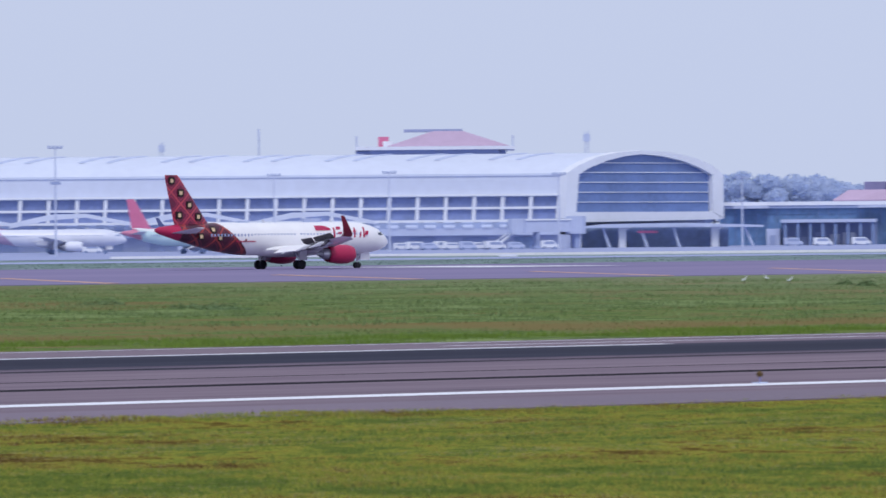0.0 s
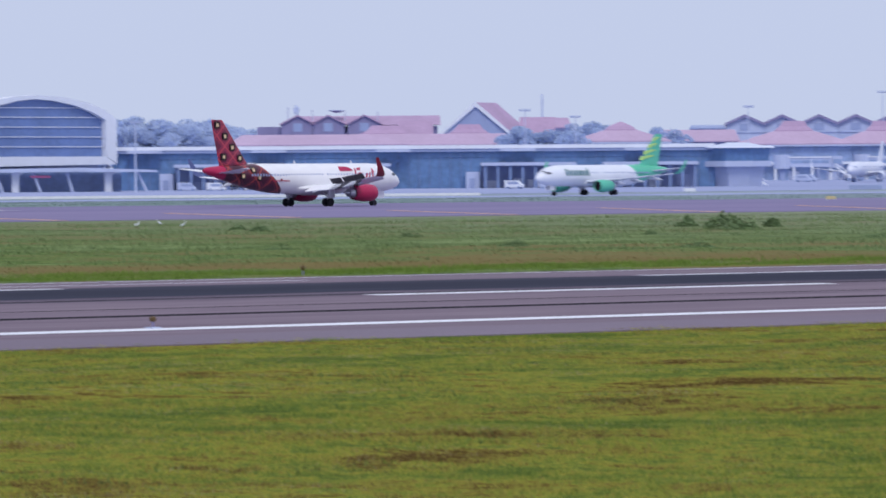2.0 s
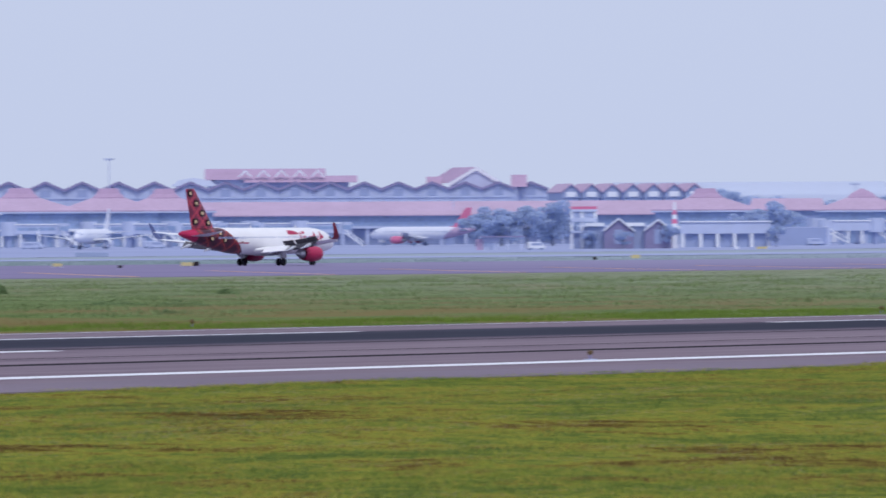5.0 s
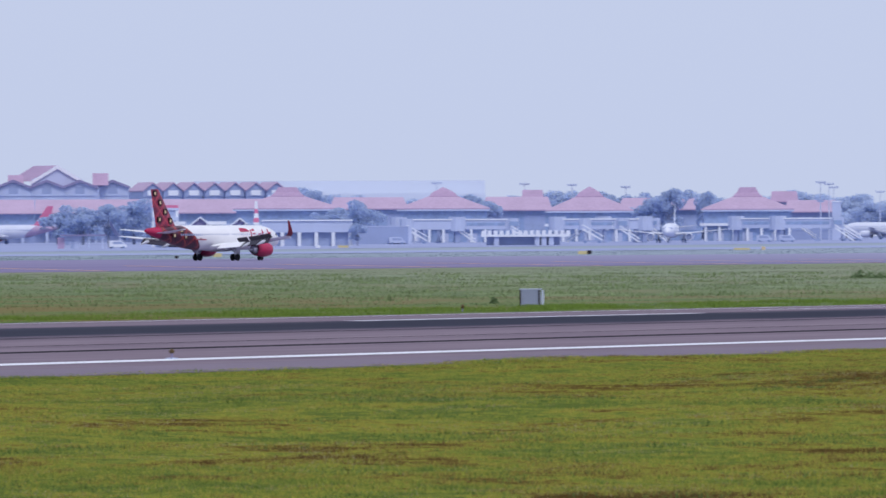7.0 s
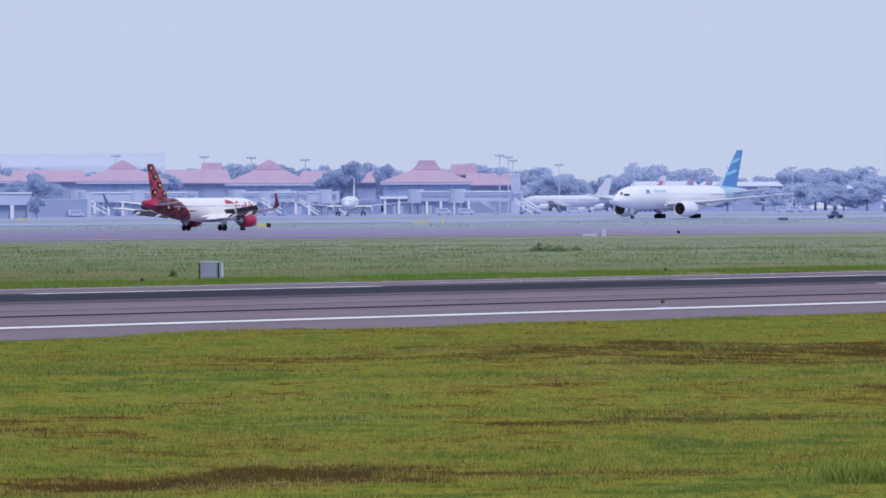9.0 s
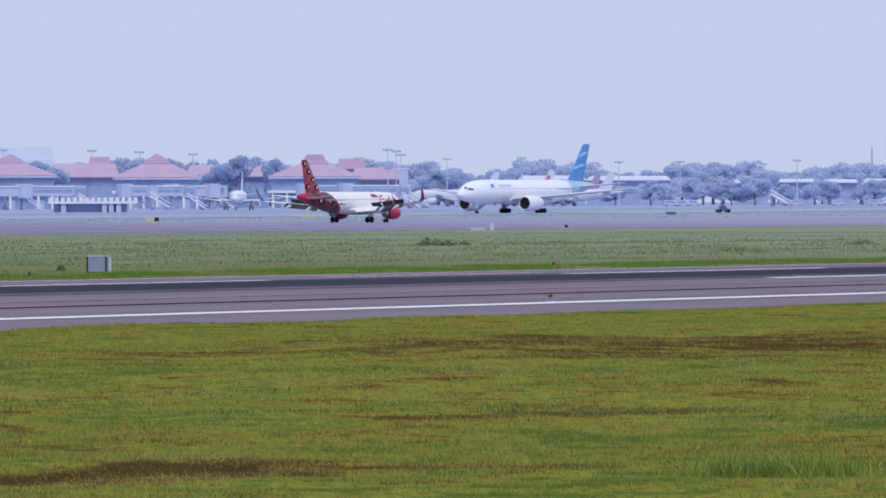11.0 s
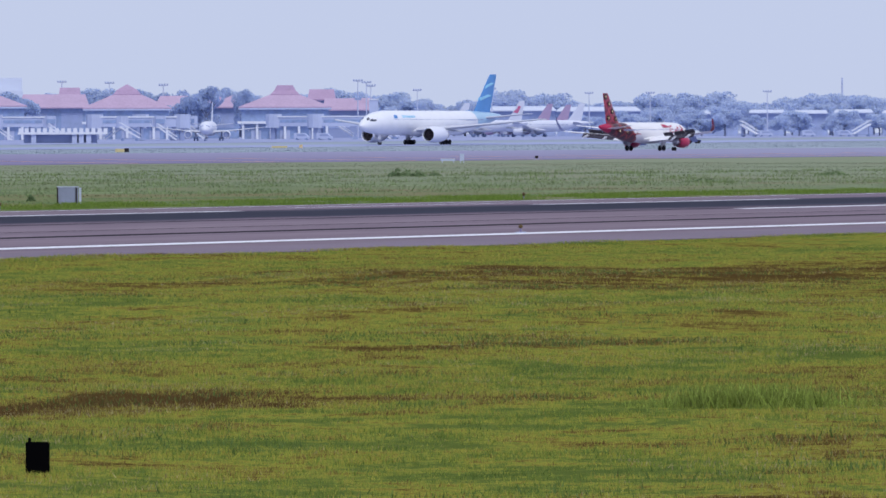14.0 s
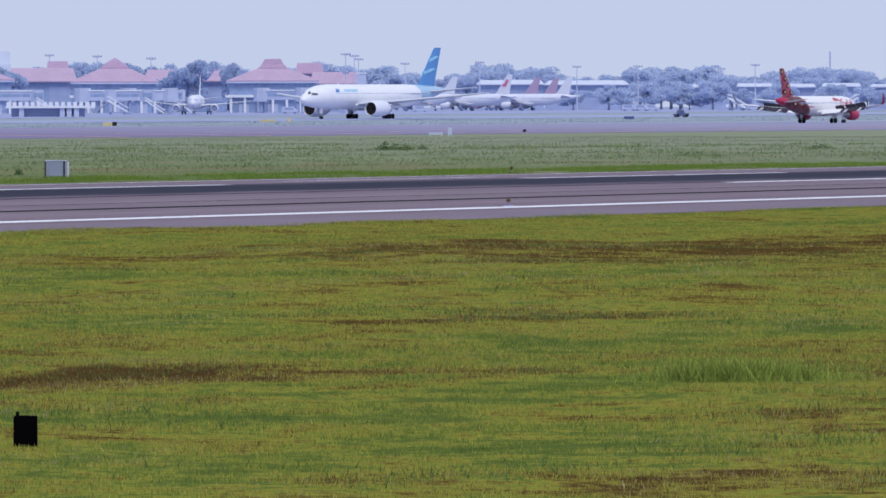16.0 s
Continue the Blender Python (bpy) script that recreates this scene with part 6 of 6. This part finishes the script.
def low_store():
    d = 1900
    k = d / FOCAL_PX
    t = thing("store_building", site(2385, d), "long whitish store with open bays", "building")
    z = lambda v: level(v, d) - rise(*spot(2385, d))
    part("upper_wall", B((-84 * k, 76 * k, 0, 12, z(-4), z(-25))), M_PALE, t)
    part("recess", B((-84 * k, 76 * k, 1.5, 12, 0, z(-4))), M_DARK, t)
    for x in (-80, -48, -18, 12, 42, 72):
        part("post", B((x * k - 0.5, x * k + 0.5, 0, 0.8, 0, z(-4))), M_WHITE, t)
    part("cornice", B((-85 * k, 77 * k, -0.4, 0.2, z(-24), z(-26.5))), M_WHITE, t)
    t = thing("boundary_wall", site(2510, 2000), "plain grey-blue boundary wall", "wall")
    part("wall", B((-9, 9, 0, 0.4, 0, 5.2)), M_GREYBLUE, t)
    part("coping", B((-9.2, 9.2, -0.1, 0.5, 5.2, 5.45)), M_PALE, t)
    for x in (-8.8, 8.8):
        part("pier", B((x - 0.5, x + 0.5, -0.2, 0.6, 0, 5.2)), M_PALE, t)


def barrier_deck():
    d = 1900
    k = d / FOCAL_PX
    t = thing("barrier_platform", site(2768, d), "platform carrying a row of white barrier blocks", "barrier")
    z = lambda v: level(v, d) - rise(*spot(2768, d))
    part("deck", B((-80 * k, 78 * k, 0, 4, z(5), z(1))), M_WHITE, t)
    for i in range(15):
        x = (-75 + 10.7 * i) * k
        part("barrier_block", B((x - 0.55, x + 0.55, 0.2, 1.0, z(1), z(-6))), M_WHITE, t)
    for x in (-52, 20, 32, 45):
        part("support", B((x * k - 0.7, x * k + 0.7, 0.5, 3.5, 0, z(5))), M_PALE, t)
    part("recess", B((-70 * k, 60 * k, 2.5, 3.9, 0, z(5))), M_GREYBLUE, t)


flat_hut()
frame_tower()
brown_hut(2192, 26, -33)
brown_hut(2262, 24, -31)
obelisk()
low_store()
barrier_deck()
tiled = thing("water_tank", site(3317, 2250), "pale block-shaped water tank tower", "tank")
part("tank", B((-1.5, 1.5, -1.5, 1.5, 0, 12.6)), M_PALE, tiled)
part("tank_rim", B((-1.7, 1.7, -1.7, 1.7, 12.6, 13.0)), M_WHITE, tiled)


# ---- parked airliners ----
def parked(u, d, turn, skin, fin, engine, label, emblem=False, **k):
    root, X, zc, R, tail = airliner("parked_airliner", label, site(u, d, turn, 0.05), skin, fin, engine, fin, group="parked airliners", **k)
    if emblem:
        for side in (1, -1):
            bm = bmesh.new()
            prism(bm, [(X(31.6), 8.6), (X(33.4), 8.3), (X(34.6), 10.6), (X(33.6), 10.9), (X(33.2), 9.9)], min(0, side * 0.3), max(0, side * 0.3))
            part("emblem", bm, M_ROSE, tail, "red emblem")


parked(-1252, 1590, 4, SK_MAUVE, M_MAUVE, M_SKIN_FAR, "parked white airliner with hazy maroon tail", sharklet=False)
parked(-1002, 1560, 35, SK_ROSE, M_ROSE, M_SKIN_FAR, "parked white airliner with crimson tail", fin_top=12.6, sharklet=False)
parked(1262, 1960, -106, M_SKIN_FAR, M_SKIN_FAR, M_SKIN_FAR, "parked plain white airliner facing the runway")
parked(1840, 2120, 152, SK_MAUVE, M_ROSE, M_ROSE, "parked white airliner with hazy red tail", sharklet=False)
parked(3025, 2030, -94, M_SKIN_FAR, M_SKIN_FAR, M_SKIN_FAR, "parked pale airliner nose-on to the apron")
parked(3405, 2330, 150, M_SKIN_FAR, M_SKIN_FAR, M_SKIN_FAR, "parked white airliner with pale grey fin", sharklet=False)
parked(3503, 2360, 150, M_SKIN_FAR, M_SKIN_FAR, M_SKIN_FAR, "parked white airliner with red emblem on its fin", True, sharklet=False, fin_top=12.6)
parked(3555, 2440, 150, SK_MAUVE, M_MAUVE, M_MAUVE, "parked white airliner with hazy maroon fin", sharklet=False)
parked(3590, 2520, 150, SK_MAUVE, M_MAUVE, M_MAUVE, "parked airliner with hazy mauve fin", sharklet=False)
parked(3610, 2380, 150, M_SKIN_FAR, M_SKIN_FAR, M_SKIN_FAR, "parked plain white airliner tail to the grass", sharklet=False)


# ---- runway furniture and small things ----
def edge_light(x, y, tall=0.36):
    t = thing("runway_light", pose(x, y, crown(y)), "small amber runway edge light on a stem", "runway light", "runway edge lights")
    part("base_plate", B((-0.17, 0.17, -0.17, 0.17, 0, 0.04)), M_STEEL, t)
    bm = bmesh.new()
    tube(bm, (0, 0, 0.03), (0, 0, tall * 0.6), 0.035)
    part("stem", bm, M_BROWN, t)
    bm = bmesh.new()
    loft(bm, [[(r * math.cos(i * math.pi / 5), r * math.sin(i * math.pi / 5), z) for i in range(10)] for r, z in ((0.06, tall * 0.55), (0.1, tall * 0.65), (0.1, tall * 0.85), (0.04, tall))])
    part("lens", bm, M_LAMP, t)


for i in range(-1, 5):
    edge_light(137.0 + 59.9 * i, 141.9)
for x in (132.4, 207.4, 252.5, 312.6, 372.3, 432.2):
    edge_light(x, 205.5, 0.5)


def cabinet():
    x, y = spot(2776, 404)
    t = thing("equipment_cabinet", site(2776, 404), "grey steel equipment cabinet on short legs", "cabinet")
    part("body", B((-0.62, 0.62, -0.25, 0.25, 0.1, 0.98)), M_SIGNGREY, t)
    part("rim", B((-0.66, 0.66, -0.28, 0.28, 0.98, 1.04)), M_STEEL, t)
    for x0 in (-0.66, 0.46):
        part("post", B((x0, x0 + 0.08, -0.33, -0.26, -0.12, 0.98)), M_BLACKP, t, "dark post")
    part("side_panel", B((0.66, 0.8, -0.2, 0.2, 0.0, 0.96)), M_STEEL, t)
    for px in (-0.5, 0.5):
        part("foot", B((px - 0.06, px + 0.06, -0.1, 0.1, -0.3, 0.12)), M_STEEL, t)


cabinet()


def black_marker():
    d = 85.6
    t = thing("marker_board", pose(*spot(2721, d), ground_z(*spot(2721, d)) - 0.03, 0, 0, -60), "black marker board standing in the mown grass", "marker")
    bm = B((-0.15, 0.15, -0.05, 0.05, 0.03, 0.42))
    bmesh.ops.bevel(bm, geom=bm.edges[:], offset=0.012, segments=2, affect="EDGES")
    part("board", bm, M_BLACKBOX, t)
    bm = bmesh.new()
    tube(bm, (-0.1, 0, 0.41), (-0.1, 0, 0.47), 0.02)
    part("knob", bm, M_BLACKBOX, t)
    part("stake", B((-0.02, 0.02, -0.02, 0.02, -0.15, 0.05)), M_BLACKBOX, t)


black_marker()


def sign_board(u, d, w, h, paint, label, dark=False):
    t = thing("taxi_sign", site(u, d), label, "sign", "taxiway signs")
    part("panel", B((-w / 2, w / 2, -0.12, 0.12, 0.25, 0.25 + h)), paint, t)
    if dark:
        part("end_panel", B((w / 2 + 0.02, w / 2 + 0.9, -0.14, 0.14, 0.25, 0.35 + h)), M_BLACKP, t)
    for x in (-w * 0.4, w * 0.4):
        part("leg", B((x - 0.05, x + 0.05, -0.05, 0.05, -0.2, 0.25)), M_STEEL, t)


for u, d, w, h, p, lb, dk in ((1199, 1000, 1.8, 0.6, M_YELLOW, "yellow taxiway sign board", False), (1428, 1000, 2.2, 0.7, M_YELLOW, "yellow sign with black end panel", True), (950, 1440, 3.2, 0.9, M_WHITE, "white sign panel by the taxiway", False),
                             (2868, 1330, 2.2, 0.9, M_YELLOW, "yellow sign with black end panel", True), (3150, 1560, 4.5, 0.6, M_YELLOW, "long yellow sign board", False), (3188, 1560, 1.0, 1.0, M_CREAM, "small cream marker box", False),
                             (2400, 1750, 1.4, 0.9, M_WHITE, "small white marker box", False), (2445, 1750, 3.4, 0.8, M_YELLOW, "long yellow sign board", False), (2222, 1250, 2.0, 0.9, M_YELLOW, "weathered yellow sign board", False),
                             (3448, 905, 2.4, 0.45, M_PALE, "pale low equipment block", False), (3473, 905, 0.7, 1.3, M_PALE, "pale short marker post", False), (-445, 1180, 4.0, 0.5, M_WHITE, "white sign panel by the taxiway", False),
                             (290, 1250, 2.0, 0.6, M_WHITE, "white sign panel by the taxiway", False), (3790, 1650, 3.0, 0.9, M_NAVY, "dark low equipment block", False), (1260, 1500, 9.0, 1.2, M_GREYBLUE, "grey-blue low concrete barrier", False),
                             (1310, 940, 0.7, 0.5, M_BLACKP, "small dark marker box", False), (3605, 990, 0.6, 0.5, M_BLACKP, "small dark marker box", False), (2150, 1180, 0.8, 0.6, M_BLACKP, "small dark marker box", False)):
    sign_board(u, d, w * 0.8, h * 0.75, p, lb, dk)


def egret(u, d, turn):
    x, y = spot(u, d)
    t = thing("egret", pose(x, y, ground_z(x, y), 0, 0, turn), "white egret standing in the grass", "bird", "egrets in the grass")
    bm = bmesh.new()
    loft(bm, [ring_x(x_, 0, z, r, r, 10) for x_, z, r in ((-0.24, 0.36, 0.01), (-0.12, 0.4, 0.07), (0.02, 0.44, 0.09), (0.12, 0.5, 0.05), (0.16, 0.55, 0.02))])
    smooth(part("body", bm, M_WHITE, t))
    bm = bmesh.new()
    tube(bm, (0.13, 0, 0.5), (0.18, 0, 0.72), 0.03, 0.02)
    tube(bm, (0.18, 0, 0.72), (0.32, 0, 0.7), 0.03, 0.004)
    part("neck", bm, M_WHITE, t)
    for s in (-0.03, 0.03):
        bm = bmesh.new()
        tube(bm, (0.0, s, -0.05), (0.0, s, 0.4), 0.012)
        part("leg", bm, M_BLACKP, t)


for u, d, turn in ((-28, 552, -30), (12, 560, 100), (53, 545, -60)):
    egret(u, d, turn)


def shrub(u, d, w, h, seed, label="dark green weed clump in the field"):
    """A clump of stems and leaves with an uneven outline."""
    x, y = spot(u, d)
    t = thing("weed_clump", pose(x, y, ground_z(x, y) - 0.05), label, "bush", "weed clumps")
    r = np.random.default_rng(seed)
    n = 420
    a = r.uniform(0, 2 * np.pi, n)
    rr = np.sqrt(r.uniform(0, 1, n)) * w / 2
    lobes = r.uniform(0.35, 1.15, 7)
    top = h * (1 - (rr / (w / 2)) ** 2 * 0.8) * r.uniform(0.1, 1.0, n) ** 0.6 * lobes[(a / (2 * np.pi) * 7).astype(int) % 7]
    rr = rr * (0.7 + 0.5 * lobes[(a / (2 * np.pi) * 7 + 3).astype(int) % 7])
    pos = np.stack([rr * np.cos(a), rr * np.sin(a), top], 1)
    e1, e2 = r.normal(0, 1, (n, 3)), r.normal(0, 1, (n, 3))
    e1 *= 0.07 * h / np.linalg.norm(e1, axis=1)[:, None]
    e2 *= 0.16 * h / np.linalg.norm(e2, axis=1)[:, None]
    v = np.stack([pos - e1, pos + e2, pos + e1, pos - e2], 1).reshape(-1, 3)
    me = bpy.data.meshes.new("leaves")
    me.from_pydata(v.tolist(), [], np.arange(n * 4).reshape(-1, 4).tolist())
    me.materials.append(M_BUSH)
    ob = new("leaves", me)
    ob.parent = t
    bm = bmesh.new()
    for i in range(14):
        q = pos[i]
        tube(bm, (q[0] * 0.3, q[1] * 0.3, 0), tuple(q), 0.02 * h, 0.006, 4)
    part("stems", bm, M_BUSH, t)


for i, (u, d, w, h) in enumerate(((942, 545, 1.9, 1.1), (1015, 520, 3.2, 1.4), (1045, 505, 2.4, 1.0), (1095, 530, 1.3, 0.9), (189, 520, 1.6, 0.8), (640, 395, 1.7, 0.5), (455, 470, 1.6, 0.6), (960, 390, 2.2, 0.45), (1395, 395, 0.9, 0.4),
                                  (3365, 640, 2.2, 0.9), (3395, 630, 1.8, 0.7), (3425, 640, 1.2, 0.6), (2711, 420, 0.5, 0.5), (-950, 390, 3.0, 0.6), (-1010, 395, 2.5, 0.5), (1300, 440, 4.0, 0.5), (1420, 430, 3.0, 0.5),
                                  (-1160, 430, 3.0, 0.6), (880, 480, 1.0, 0.5), (3900, 560, 4.0, 0.5), (4130, 640, 3.0, 0.6), (220, 395, 2.0, 0.4), (1500, 520, 2.0, 0.6), (150, 545, 1.4, 0.6))):
    shrub(u, d, w, h, 100 + i)


def tussocks():
    r = np.random.default_rng(5)
    pts = []
    for x, y, w, n, s in ((92.3, 47.0, 0.55, 420, 2.5), (92.0, 47.9, 0.5, 110, 1.2), (93.2, 46.0, 0.45, 110, 1.3), (91.8, 46.3, 0.5, 60, 1.0), (157, 80, 1.2, 60, 1.3), (128, 78, 0.8, 40, 1.2), (121, 130.0, 1.5, 60, 1.2)):
        for _ in range(n):
            a, b = r.normal(0, w), r.normal(0, 0.3)
            px, py = x + 0.45 * a + 0.89 * b, y - 0.89 * a + 0.45 * b
            pts.append((px, py, ground_z(px, py), s * r.uniform(0.5, 1.1)))
    blades("tall_grass", "taller bright grass tussock on the verge", M_TUSSOCK, np.array(pts), 0.13, 0.07, 8, 0.006)


tussocks()

# ---- what moves ----


def motions():
    # the landing jet slows from 57 to 43 m/s along y = 649
    rows = []
    for i in range(33):
        t = 0.5 * i
        x = 543.59 + 57.652 * t + -0.6915 * t ** 2 + -0.00452 * t ** 3 + 0.0006398 * t ** 4
        rows.append((t, pose(x, 649, 0.05)))
    walk(RED_JET, rows)
    # the two jets on the taxiway come the other way at a taxiing pace
    walk(GREEN_JET, [(t, pose(934.4 + 12.65 - 11.2 * (t - 3.5), 875, 0.06 + rise(933 - 11.2 * (t - 3.5), 875), 0, 0, 180)) for t in (0, 2, 4, 6, 8, 10, 12, 14, 16)])
    walk(BLUE_JET, [(t, pose(1580.9 + 28.6 - 11.7 * (t - 7.5), 875, 0.06 + rise(1600 - 11.7 * (t - 7.5), 875), 0, 0, 180)) for t in (0, 2, 4, 6, 8, 10, 12, 14, 16)])


motions()
